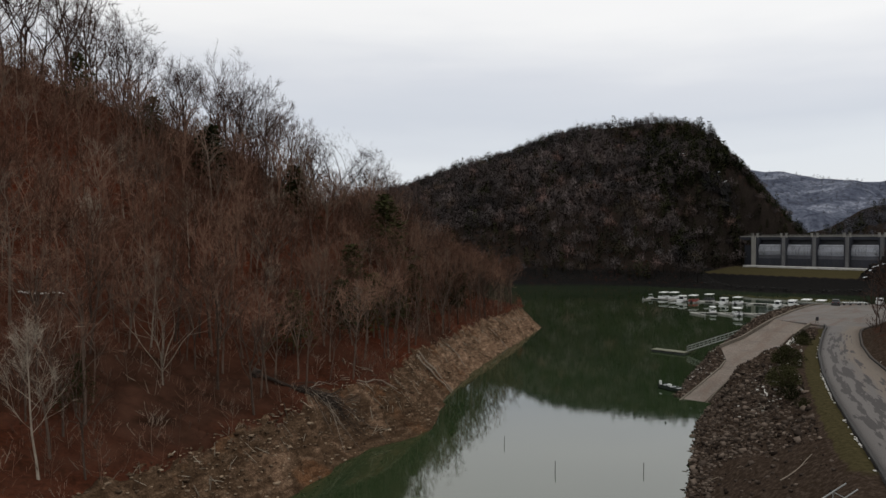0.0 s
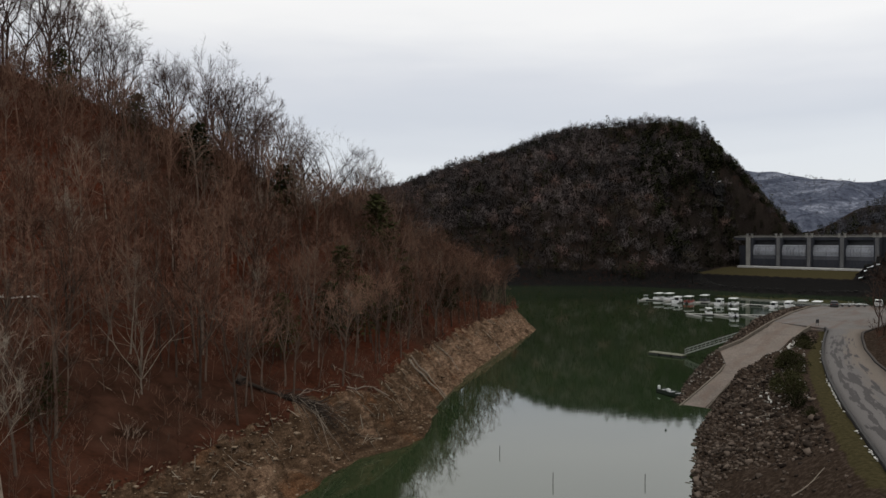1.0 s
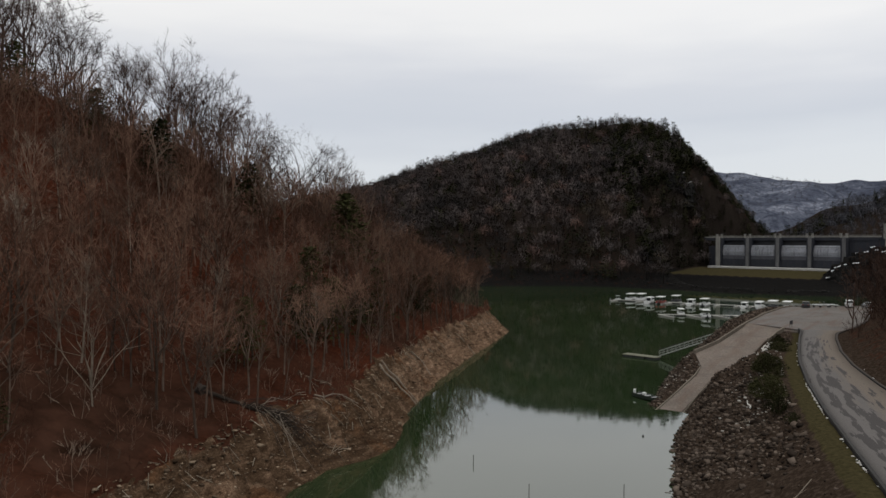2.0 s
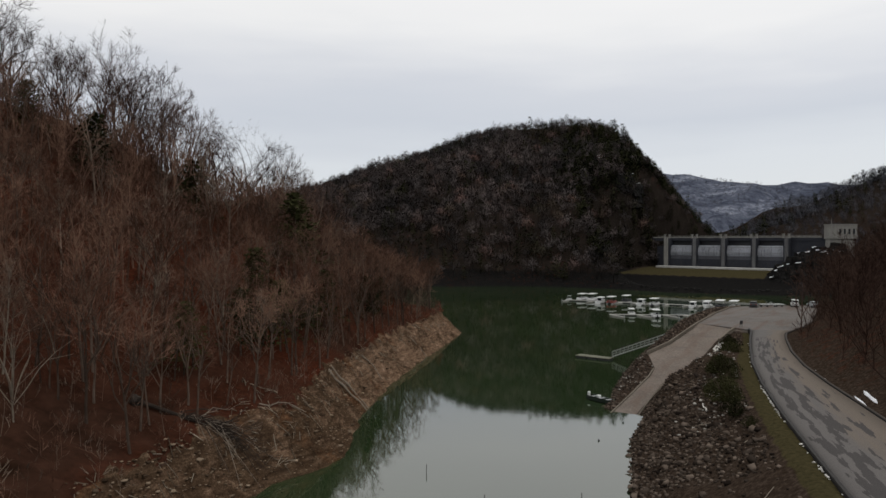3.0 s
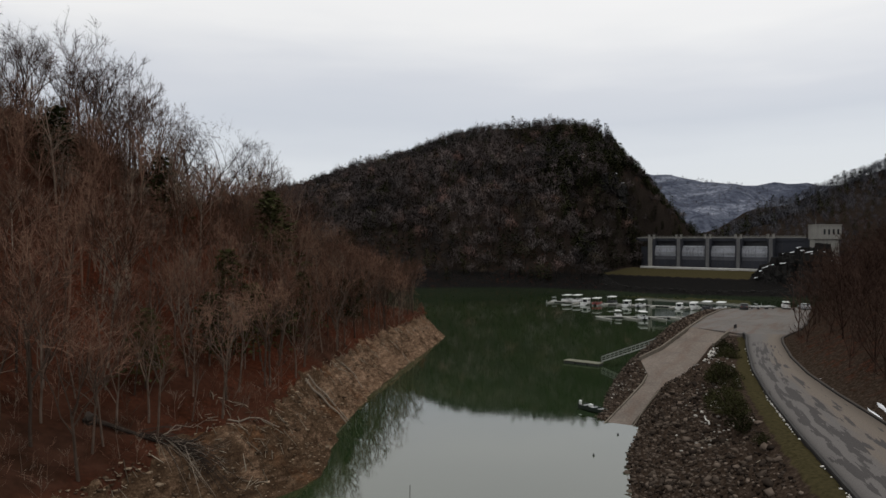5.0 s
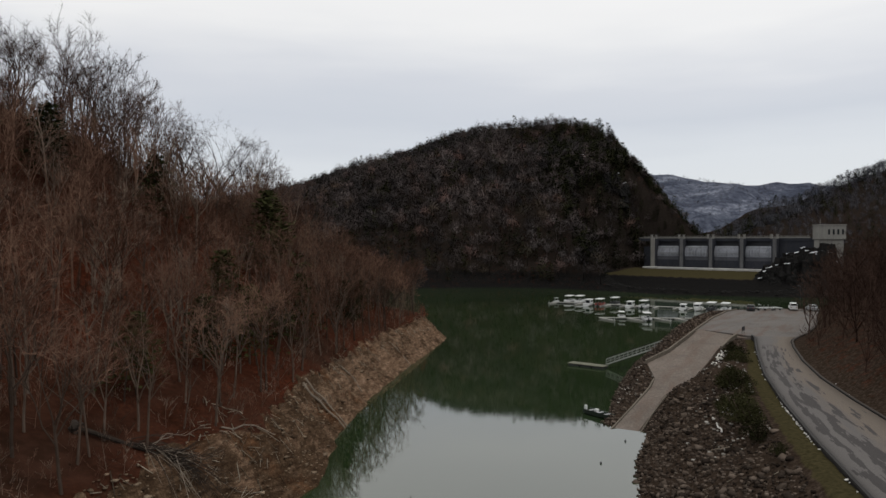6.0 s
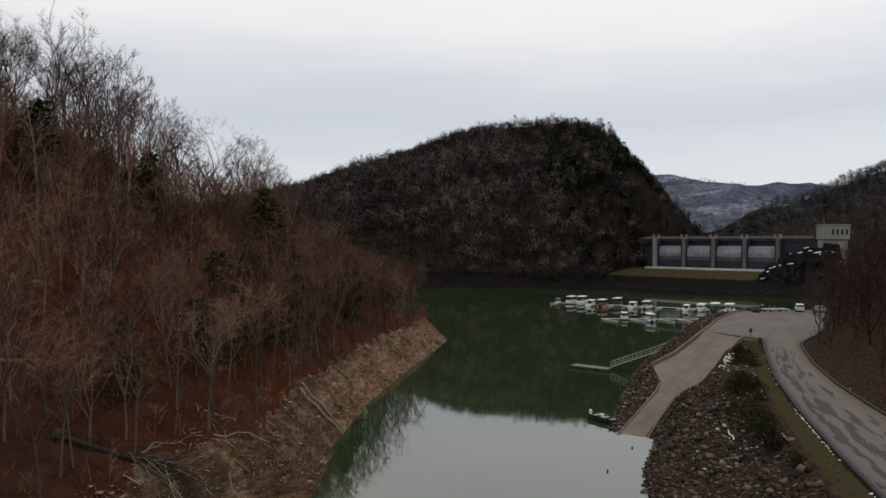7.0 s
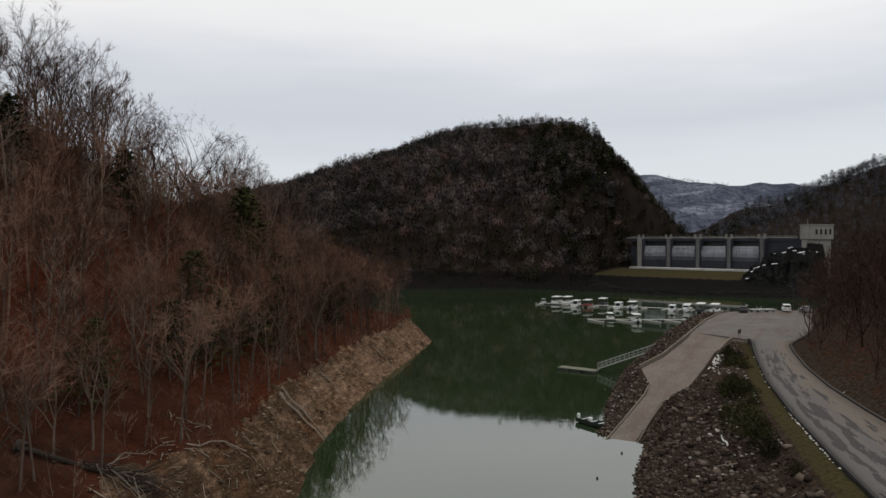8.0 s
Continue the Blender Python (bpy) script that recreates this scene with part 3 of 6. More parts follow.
def build_road():
    l, r = along(ROAD_LEFT, 90), along(ROAD_RIGHT, 90)
    verts, faces = [], []
    for i, (p, q) in enumerate(zip(l, r)):
        for k in range(5):
            u = k / 4
            verts.append((p[0] + (q[0] - p[0]) * u, p[1] + (q[1] - p[1]) * u, LEVEL + 0.06 * (1 - (2 * u - 1) ** 2)))
    for i in range(89):
        for k in range(4):
            a = i * 5 + k
            faces.append((a, a + 1, a + 6, a + 5))
    n = len(verts)
    for j, k in ((0, 0), (1, 4)):
        for i in range(90):
            x, y, z = verts[i * 5 + k]
            verts.append((x, y, z - 0.5))
        for i in range(89):
            a, b = i * 5 + k, (i + 1) * 5 + k
            c, d = n + j * 90 + i, n + j * 90 + i + 1
            faces.append((a, b, d, c) if j == 0 else (b, a, c, d))
    ob = raw("road", verts, faces, ASPHALT)
    run = np.concatenate([[0], np.cumsum(np.hypot(*np.diff((l + r) / 2, axis=0).T))])
    ob.data.attributes.new("run", "FLOAT", "POINT").data.foreach_set("value", [float(run[-1] - run[i]) for i in range(90) for k in range(5)] + [float(run[-1] - q) for q in run] * 2)
    ob.data.attributes.new("lane", "FLOAT", "POINT").data.foreach_set("value", [k / 4 for i in range(90) for k in range(5)] + [0.0] * 90 + [1.0] * 90)
    tagged(ob, "worn grey asphalt road with dark sealed patches", "road", kind="structure")


build_road()
lot = slab("pavement", [(74.4, 143.5)] + [(81.5, 141.2)] + LOT_RIGHT[1:] + LOT_FAR[1:] + LOT_LEFT[1:], lambda x, y: LEVEL + 0.01, 0.5, make_concrete("lot_paving", (0.118, 0.108, 0.101), (0.182, 0.168, 0.158), rust=0.5))
tagged(lot, "pale worn paved turning area above the lake", "pavement", kind="structure")
ramp = slab("boat_ramp", RAMP, lambda x, y: min(ramp_z(x, y), LEVEL + 0.02), 0.35, CONCRETE)
tagged(ramp, "sloping concrete boat ramp running down into the lake", "boat ramp", kind="structure")


def on_ramp(pts, up=0.0):
    return [(x, y, min(ramp_z(x, y), LEVEL) + up) for x, y in pts]


kerb = strip_solid("kerb", [(x, y, LEVEL + 0.35) for x, y in along(LOT_LEFT, 22)] + [(65.9, 150.2, 8.3), (57.9, 142.6, 6.4), (52.2, 138.8, 5.25)], 0.3, 0.4, KERB, down=3.0)
tagged(kerb, "pale concrete kerb wall along the paved edge", "kerb", kind="structure")
kerb = strip_solid("kerb", on_ramp([(50.3, 131.0), (48.0, 127.6), (42.4, 121.0), (36.6, 114.4), (33.5, 110.6)], 0.16), 0.25, 0.3, KERB)
tagged(kerb, "low concrete kerb beside the boat ramp", "kerb", kind="structure")
kerb = strip_solid("kerb", on_ramp([(39.4, 111.8), (44.0, 118.0), (48.9, 124.0)], 0.08), 0.2, 0.3, KERB)
tagged(kerb, "low concrete kerb beside the boat ramp", "kerb", kind="structure")
kerb = strip_solid("kerb", [(72.6, 146.4, 8.5), (70.2, 144.4, 7.95), (66.6, 140.7, 7.1)], -0.4, 0.5, KERB)
tagged(kerb, "pale concrete kerb at the ramp's head", "kerb", kind="structure")

DARK_KERB = plain("dark_asphalt_kerb", (0.022, 0.020, 0.019), 0.95, 0, 4.0, 0.4, 0.02, 0.1)
kerb = strip_solid("kerb", [(x - 0.05, y, LEVEL + 0.14) for x, y in along(ROAD_LEFT[4:], 70)], -0.28, 0.2, DARK_KERB)
tagged(kerb, "low dark kerb between the grass and the road", "kerb", kind="structure")
kerb = strip_solid("kerb", [(x, y, LEVEL + 0.14) for x, y in along(ROAD_RIGHT[5:] + LOT_RIGHT[1:3], 60)], 0.3, 0.2, DARK_KERB)
tagged(kerb, "low dark kerb at the foot of the leafy slope", "kerb", kind="structure")

# ---------------------------------------------------------------- trees


def grow(seed, height, limbs, subs, twigs, sides=4, spread=0.46, low=0.28, girth=0.0115, reach=0.40, blade=0.035, flat=False):
    """A bare tree: tapered trunk with limbs, and a crown of fine branches and twigs. Two sets of (verts, triangles)."""
    r = random.Random(seed)
    wood, fine = ([], []), ([], [])

    def tube(path, rad, n, out):
        base = len(out[0])
        for i, p in enumerate(path):
            d = (path[min(i + 1, len(path) - 1)] - path[max(i - 1, 0)]).normalized()
            u = d.orthogonal().normalized()
            v = d.cross(u)
            for k in range(n):
                a = 6.2832 * k / n
                out[0].append(p + (u * math.cos(a) + v * math.sin(a)) * rad[i])
        for i in range(len(path) - 1):
            for k in range(n):
                a, b = base + i * n + k, base + i * n + (k + 1) % n
                out[1].append((a, b, b + n))
                out[1].append((a, b + n, a + n))

    def bent(p, d, length, steps, lift, jitter):
        path = [p.copy()]
        for _ in range(steps):
            d = (d + Vector((r.uniform(-jitter, jitter), r.uniform(-jitter, jitter), lift + r.uniform(-jitter, jitter) * 0.6))).normalized()
            p = p + d * (length / steps)
            path.append(p)
        return path

    lean = Vector((r.uniform(-0.07, 0.07), r.uniform(-0.07, 0.07), 1)).normalized()
    rad = height * girth
    trunk = bent(Vector((0, 0, -0.4)), lean, height * 0.80, 6, 0.03, 0.09)
    tube(trunk, [rad * (1.25 if i == 0 else 1) * (1 - 0.13 * i) for i in range(7)], 6 if sides > 3 else 4, wood)
    tips = []
    for i in range(limbs):
        f = low + (0.97 - low) * ((i + r.random()) / limbs)
        k = min(5, int(f * 6))
        p = trunk[k].lerp(trunk[k + 1], f * 6 - k)
        a = i * 2.4 + r.uniform(-0.5, 0.5)
        L = height * reach * (1.0 - 0.45 * f) * r.uniform(0.7, 1.2)
        d = Vector((math.cos(a) * spread * 2, math.sin(a) * spread * 2, 0.22 + f * 0.55)).normalized()
        path = bent(p, d, L, 4, 0.17, 0.30)
        lr = rad * (0.38 - 0.2 * f)
        tube(path, [lr, lr * 0.75, lr * 0.52, lr * 0.33, lr * 0.14], 3, wood)
        tips.append((path, L, lr))
    branches = []
    for i in range(subs):
        path, L, lr = tips[i % limbs] if i % 5 else (trunk[4:], height * 0.25, rad * 0.3)
        f = r.uniform(0.2, 0.98) * (len(path) - 1)
        k = min(len(path) - 2, int(f))
        p = path[k].lerp(path[k + 1], f - k)
        d = ((path[k + 1] - path[k]).normalized() + Vector((r.uniform(-1, 1), r.uniform(-1, 1), r.uniform(-0.25, 0.9))) * 0.9).normalized()
        b = bent(p, d, L * r.uniform(0.3, 0.75), 2, 0.16, 0.3)
        w = max(0.018, lr * 0.3)
        if flat:
            m = len(fine[0])
            s = d.orthogonal().normalized() * max(w, 0.016)
            fine[0].extend((b[0] - s, b[0] + s, b[1] + s * 0.6, b[1] - s * 0.6, b[2]))
            fine[1].extend(((m, m + 1, m + 2), (m, m + 2, m + 3), (m + 3, m + 2, m + 4)))
        else:
            tube(b, [w, w * 0.65, w * 0.2], 3, fine)
        branches.append(b)
    for i in range(twigs):
        b = branches[i % subs]
        f = r.uniform(0.15, 1.0) * 2
        k = min(1, int(f))
        p = b[k].lerp(b[k + 1], f - k)
        d = ((b[k + 1] - b[k]).normalized() + Vector((r.uniform(-1.2, 1.2), r.uniform(-1.2, 1.2), r.uniform(-0.7, 0.9)))).normalized()
        L = height * r.uniform(0.025, 0.075)
        s = d.orthogonal().normalized() * blade * r.uniform(0.6, 1.2)
        m = len(fine[0])
        fine[0].extend((p - s * 0.5, p + s * 0.5, p + d * L))
        fine[1].append((m, m + 1, m + 2))
    return [(np.array([tuple(v) for v in vs], np.float32), np.array(fs, np.int32)) for vs, fs in (wood, fine)]


def grow_crown(seed, height, bole=0.4, arms=5, forks=(3, 3, 3), wide=0.29, twigs=4, blade=0.03, lean=0.08, girth=0.0085):
    """A hardwood: a clean bole forking again and again, its twigs ending on a rounded crown. Wood and twigs as (verts, triangles)."""
    r = random.Random(seed)
    wood, fine = ([], []), ([], [])
    mid, tall, broad = height * (bole * 0.9 + (1 - bole) * 0.52), height * (1 - bole * 0.9) * 0.52, height * wide

    def room(p):
        return (p.x * p.x + p.y * p.y) / broad ** 2 + ((p.z - mid) / tall) ** 2

    def tube(p, q, a, b, n):
        d = (q - p).normalized()
        u = d.orthogonal().normalized()
        w = d.cross(u)
        m = len(wood[0])
        for c, k in ((p, a), (q, b)):
            for i in range(n):
                t = 6.2832 * i / n
                wood[0].append(c + (u * math.cos(t) + w * math.sin(t)) * k)
        for i in range(n):
            e, f = m + i, m + (i + 1) % n
            wood[1].extend(((e, f, f + n), (e, f + n, e + n)))

    def ribbon(p, q, a):
        d = (q - p).normalized()
        t = (d.orthogonal().normalized() + Vector((r.uniform(-1, 1), r.uniform(-1, 1), 0)) * 0.4).normalized() * max(a, 0.02)
        m = len(fine[0])
        fine[0].extend((p - t, p + t, q + t * 0.55, q - t * 0.55))
        fine[1].extend(((m, m + 1, m + 2), (m, m + 2, m + 3)))

    def limb(p, d, length, rad, level):
        path = [p]
        steps = 3 if level == 0 else 2 if level == 1 else 1
        for k in range(steps):
            d = (d + Vector((r.uniform(-1, 1), r.uniform(-1, 1), r.uniform(-0.5, 0.9))) * (0.24 if level < 2 else 0.36)).normalized()
            q = path[-1] + d * (length / steps)
            if room(q) > 1.0:
                q = path[-1] + d * (length / steps) * 0.4
            if level < 2:
                tube(path[-1], q, rad * (1 - 0.3 * k / steps), rad * (1 - 0.3 * (k + 1) / steps), 4 if level == 0 else 3)
            else:
                ribbon(path[-1], q, rad)
            path.append(q)
        if level == len(forks):
            for i in range(twigs):
                k = r.uniform(0.1, 1.0)
                c = path[-2].lerp(path[-1], k)
                e = (d * 0.8 + Vector((r.uniform(-1, 1), r.uniform(-1, 1), r.uniform(-0.6, 0.9)))).normalized()
                t = e.orthogonal().normalized() * blade * r.uniform(0.35, 0.65)
                m = len(fine[0])
                fine[0].extend((c - t, c + t, c + e * height * r.uniform(0.025, 0.065)))
                fine[1].append((m, m + 1, m + 2))
            return
        u = d.orthogonal().normalized()
        w = d.cross(u)
        turn = r.uniform(0, 6.283)
        for i in range(forks[level]):
            a = turn + i * 6.283 / forks[level] + r.uniform(-0.5, 0.5)
            e = (d + (u * math.cos(a) + w * math.sin(a)) * r.uniform(0.4, 0.95) + Vector((0, 0, 0.16 - 0.05 * level))).normalized()
            k = r.uniform(0.35, 1.0) * (len(path) - 1) if i else len(path) - 1.001
            start = path[int(k)].lerp(path[min(int(k) + 1, len(path) - 1)], k - int(k))
            limb(start, e, length * r.uniform(0.55, 0.82), rad * 0.55, level + 1)

    rad = height * girth
    p, d = Vector((0, 0, -0.5)), Vector((r.uniform(-lean, lean), r.uniform(-lean, lean), 1)).normalized()
    for k in range(3):
        q = p + d * (height * bole + 0.5) / 3
        tube(p, q, rad * (1.15 - 0.13 * k), rad * (1.02 - 0.13 * k), 5)
        p, d = q, (d + Vector((r.uniform(-0.07, 0.07), r.uniform(-0.07, 0.07), 0.03))).normalized()
    for i in range(arms):
        a = i * 6.283 / max(1, arms - 1) + r.uniform(-0.5, 0.5)
        tilt = r.uniform(0.35, 0.85) if i else 0.1
        e = Vector((math.cos(a) * tilt, math.sin(a) * tilt, 1)).normalized()
        drop = r.uniform(0, 0.35) * height * bole if i else 0
        limb(p - Vector((d.x, d.y, 1)) * drop, e, height * (1 - bole) * r.uniform(0.36, 0.52), rad * 0.55, 0)
    return [(np.array([tuple(v) for v in vs], np.float32), np.array(fs, np.int32)) for vs, fs in (wood, fine)]


def grow_pine(seed, height, whorls, blades, width=0.24, spray=0.042):
    """A conifer: trunk, and whorls of drooping sprays of needles."""
    r = random.Random(seed)
    tv, tf, nv, nf = [], [], [], []
    rad = height * 0.014
    for i, f in enumerate((-0.02, 0.5, 1.0)):
        for k in range(5):
            a = 1.2566 * k
            tv.append((math.cos(a) * rad * (1.05 - f), math.sin(a) * rad * (1.05 - f), height * f))
    for i in range(2):
        for k in range(5):
            a, b = i * 5 + k, i * 5 + (k + 1) % 5
            tf += [(a, b, b + 5), (a, b + 5, a + 5)]
    for w in range(whorls):
        f = 0.24 + 0.75 * w / whorls
        reach = height * width * (1.05 - f) ** 0.75 * r.uniform(0.65, 1.2)
        for j in range(blades):
            a = r.uniform(0, 6.283)
            z0 = height * (f + r.uniform(-0.02, 0.02))
            for s in range(4):
                q = reach * (0.3 + 0.25 * s) * r.uniform(0.85, 1.1)
                b = a + r.uniform(-0.35, 0.35)
                c = Vector((math.cos(b) * q, math.sin(b) * q, z0 - q * 0.18 + r.uniform(-0.2, 0.35)))
                size = height * spray * r.uniform(0.6, 1.3)
                m = len(nv)
                for _ in range(3):
                    nv.append(tuple(c + Vector((r.uniform(-1, 1), r.uniform(-1, 1), r.uniform(-0.55, 0.55))) * size))
                nf.append((m, m + 1, m + 2))
    return [(np.array(tv, np.float32), np.array(tf, np.int32)), (np.array(nv, np.float32), np.array(nf, np.int32))]


def far_trunk(r, height, top=0.75, q=0.17):
    v, f = [], []
    x, y = r.uniform(-0.5, 0.5), r.uniform(-0.5, 0.5)
    for z, k in ((-0.8, q), (height * top, q * 0.4)):
        for i in range(3):
            v.append((math.cos(2.094 * i) * k + x * z / height, math.sin(2.094 * i) * k + y * z / height, z))
    for k in range(3):
        a, b = k, (k + 1) % 3
        f += [(a, b, b + 3), (a, b + 3, a + 3)]
    return v, f


def spray(r, v, f, p, d, length, half):
    """One twig: a slim triangle from p along d."""
    t = d.orthogonal().normalized()
    a = r.uniform(0, 6.283)
    t = (t * math.cos(a) + d.cross(t) * math.sin(a)) * half
    m = len(v)
    v += [tuple(p - t), tuple(p + t), tuple(p + d * length)]
    f.append((m, m + 1, m + 2))


def grow_far(seed, height, blades, half=0.17, lobed=0.16):
    """A bare tree for far woods: trunk, ascending limbs and lobes of fine twigs."""
    r = random.Random(seed)
    v, f = far_trunk(r, height)
    lobes = [(Vector((0, 0, height * 0.70)), height * 0.23)]
    for k in range(4):
        a = 1.571 * k + r.uniform(-0.5, 0.5)
        lobes.append((Vector((math.cos(a) * height * lobed, math.sin(a) * height * lobed, height * r.uniform(0.42, 0.64))), height * r.uniform(0.16, 0.23)))
    for c, q in lobes:
        base = Vector((0, 0, height * 0.34))
        spray(r, v, f, base, (c - base).normalized(), (c - base).length + q, 0.12)
    for i in range(blades):
        c, q = lobes[i % 5]
        d = Vector((r.gauss(0, 1), r.gauss(0, 1), r.gauss(0.25, 1))).normalized()
        p = c + d * q * r.uniform(0.2, 0.95)
        d = (d * 0.7 + Vector((r.uniform(-0.5, 0.5), r.uniform(-0.5, 0.5), r.uniform(0.2, 1.1)))).normalized()
        spray(r, v, f, p, d, height * r.uniform(0.06, 0.15), half * r.uniform(0.6, 1.4))
    return np.array(v, np.float32), np.array(f, np.int32)


def grow_far_pine(seed, height, wide=0.2, blades=112):
    """A conifer for far woods: a ragged cone of drooping sprays round a trunk."""
    r = random.Random(seed)
    v, f = far_trunk(r, height, 0.95)
    for i in range(blades):
        t = r.random() ** 1.25
        a = r.uniform(0, 6.283)
        lump = 0.75 + 0.35 * math.sin(3 * a + 9 * t + seed)
        q = height * wide * (1.04 - t) ** 0.7 * r.uniform(0.25, 1.0) * lump
        p = Vector((math.cos(a) * q, math.sin(a) * q, height * (0.16 + 0.8 * t)))
        d = Vector((math.cos(a) + r.uniform(-0.4, 0.4), math.sin(a) + r.uniform(-0.4, 0.4), r.uniform(-0.3, 0.7))).normalized()
        spray(r, v, f, p, d, height * r.uniform(0.06, 0.12), r.uniform(0.2, 0.5))
    return np.array(v, np.float32), np.array(f, np.int32)


def rounded(kind, middle):
    """Normals that lean out from the crown's middle, and triangles turned to suit them."""
    v, f = kind
    n = v - np.array((0, 0, middle), np.float32)
    n[:, 2] = n[:, 2] * 0.6 + 0.5 * middle
    n /= np.linalg.norm(n, axis=1, keepdims=True) + 1e-6
    g = np.cross(v[f[:, 1]] - v[f[:, 0]], v[f[:, 2]] - v[f[:, 0]])
    back = (g * n[f[:, 0]]).sum(1) < 0
    f = f.copy()
    f[back] = f[back][:, ::-1]
    return v, f, n


def scatter(kinds, spots, name, material, label, category):
    """Many plants joined into one mesh: kinds are (verts, triangles[, normals]), spots are (kind, x, y, z, scale, turn, tint)."""
    V, F, T, N, base = [], [], [], [], 0
    for k, x, y, z, s, turn, t in spots:
        v, f = kinds[k][:2]
        spin = np.array(((math.cos(turn), math.sin(turn), 0), (-math.sin(turn), math.cos(turn), 0), (0, 0, 1)), np.float32)
        V.append(v @ spin * s + np.array((x, y, z), np.float32))
        F.append(f + base)
        T.append(np.full(len(v), t, np.float32))
        if len(kinds[k]) > 2:
            N.append(kinds[k][2] @ spin)
        base += len(v)
    ob = raw(name, np.concatenate(V), np.concatenate(F), material, tint=np.concatenate(T), normals=np.concatenate(N) if N else None)
    return tagged(ob, label, category, kind="stuff")


def joined(pair):
    (v0, f0), (v1, f1) = pair
    return np.concatenate([v0, v1]), np.concatenate([f0, f1 + len(v0)])


def jittered(x0, x1, y0, y1, step, seed):
    r = random.Random(seed)
    out = []
    for i in range(int((x1 - x0) / step)):
        for j in range(int((y1 - y0) / step)):
            out.append((x0 + (i + r.random()) * step, y0 + (j + r.random()) * step))
    p = np.array(out)
    return p, r


def plant_left_wood():
    p, r = jittered(-150, 30, 38, 240, 4.12, 11)
    z, cover, a, b, c, over = terrain(p[:, 0], p[:, 1])
    ahead = (p[:, 0] > -0.68 * p[:, 1] - 6)
    spots = [(x, y, zz, aa) for (x, y), zz, aa, ok in zip(p, z, a, ahead) if aa > 6.8 and ok and zz > 4 and not (x < -18 and y > 186) and not (y < 54 and x > -40) and not (abs(x + 27) < 4.5 and 58 < y < 79)]
    spots.sort(key=lambda q: q[3] + 0.03 * q[1])
    front, rest = spots[:215], spots[215:]
    kinds = [grow_crown(40 + i, 15.5, (0.34, 0.44, 0.5, 0.4, 0.3, 0.46, 0.52)[i], 5, (3, 3, 3), (0.27, 0.24, 0.2, 0.28, 0.3, 0.22, 0.2)[i], 4, 0.032, 0.14) for i in range(7)]
    things = []
    for i, ((wv, wf), (tv, tf)) in enumerate(kinds):
        e = new("bare_tree")
        raw("trunk", wv, wf, BARK, e)
        raw("crown", tv, tf, TWIG, e)
        tagged(e, "leafless grey-brown hardwood tree on the lake slope", "tree", "bare trees on the slope")
        things.append(e)
    used = set()
    for x, y, zz, aa in front:
        i = r.randrange(7)
        s = r.uniform(0.55, 1.12)
        m = pose(x, y, zz, 0, 0, r.uniform(0, 360)) @ Matrix.Diagonal((s, s, s, 1))
        e = things[i]
        if i not in used:
            used.add(i)
            e.matrix_basis = m
        else:
            q = copy_thing(e, m)
            q.matrix_basis = m
    # slim forest trees, bushy low ones, and broad crowns for the crest
    slim = [joined(grow_crown(60 + i, 17.5, (0.42, 0.5, 0.56)[i % 3], 5, (3, 3), 0.2 + 0.02 * (i % 3), 8, 0.042, 0.12) ) for i in range(9)]
    bushy = [joined(grow_crown(90 + i, 12.0, 0.2, 6, (3, 3), 0.36, 9, 0.045, 0.2)) for i in range(4)]
    broad = [joined(grow_crown(70 + i, 17.0, (0.30, 0.38, 0.34)[i % 3], 5, (3, 3, 3), (0.30, 0.25, 0.34)[i % 3], 8, 0.032, 0.12)) for i in range(8)]
    light = slim + bushy + broad
    cd, _ = near(np.array([q[0] for q in rest]), np.array([q[1] for q in rest]), LEFT_CREST)
    crowd, top = [], []
    for (x, y, zz, aa), d in zip(rest, cd):
        t, u = r.uniform(0, 6.28), r.random()
        if d < 10 and x > -100:
            if r.random() < 0.56:
                top.append((13 + r.randrange(8), x, y, zz - 0.3, r.uniform(0.85, 1.4) * float(np.interp(x, [-110, -80, -60, -40, -25, -10, 5], [1.55, 1.4, 1.2, 1.05, 0.96, 0.85, 0.64])), t, u))
            elif r.random() < 0.7:
                crowd.append((9 + r.randrange(4), x, y, zz - 0.3, r.uniform(0.35, 0.6), t, u))
            continue
        pick = r.random()
        if pick < 0.62:
            k, size = r.randrange(9), r.choice((r.uniform(0.55, 0.8), r.uniform(0.8, 1.08), r.uniform(0.8, 1.08)))
        elif pick < 0.84:
            k, size = 13 + r.randrange(8), r.uniform(0.6, 0.92)
        else:
            k, size = 9 + r.randrange(4), r.uniform(0.6, 1.1)
        crowd.append((k, x, y, zz - 0.3, size * (1.1 if d < 26 else 1.0), t, u))
    q, _ = jittered(-100, 14, 120, 212, 3.4, 17)
    qz, *_ = terrain(q[:, 0], q[:, 1])
    qd, _ = near(q[:, 0], q[:, 1], LEFT_CREST)
    crowd += [(9 + r.randrange(4), x, y, zz - 0.3, r.uniform(0.4, 0.8), r.uniform(0, 6.28), r.random()) for (x, y), zz, d in zip(q, qz, qd) if 3 < d < 18 and zz > 8 and y < 0.9 * x + 205]
    crowd += [(r.randrange(9), x, y, zz - 0.3, r.uniform(0.6, 0.95), r.uniform(0, 6.28), r.random()) for (x, y), zz, d in zip(q, qz, qd) if 2 < d < 16 and zz > 8 and y < 0.9 * x + 205 and r.random() < 0.8]
    scatter(light, top, "woods", CREST, "broad-crowned leafless trees along the crest of the slope", "woods")
    low = [joined(grow(96 + i, 4.0, 7, 24, 96, 3, spread=0.55, low=0.05, girth=0.010, reach=0.5, blade=0.075, flat=True)) for i in range(4)]
    q, _ = jittered(-112, 12, 120, 214, 2.5, 19)
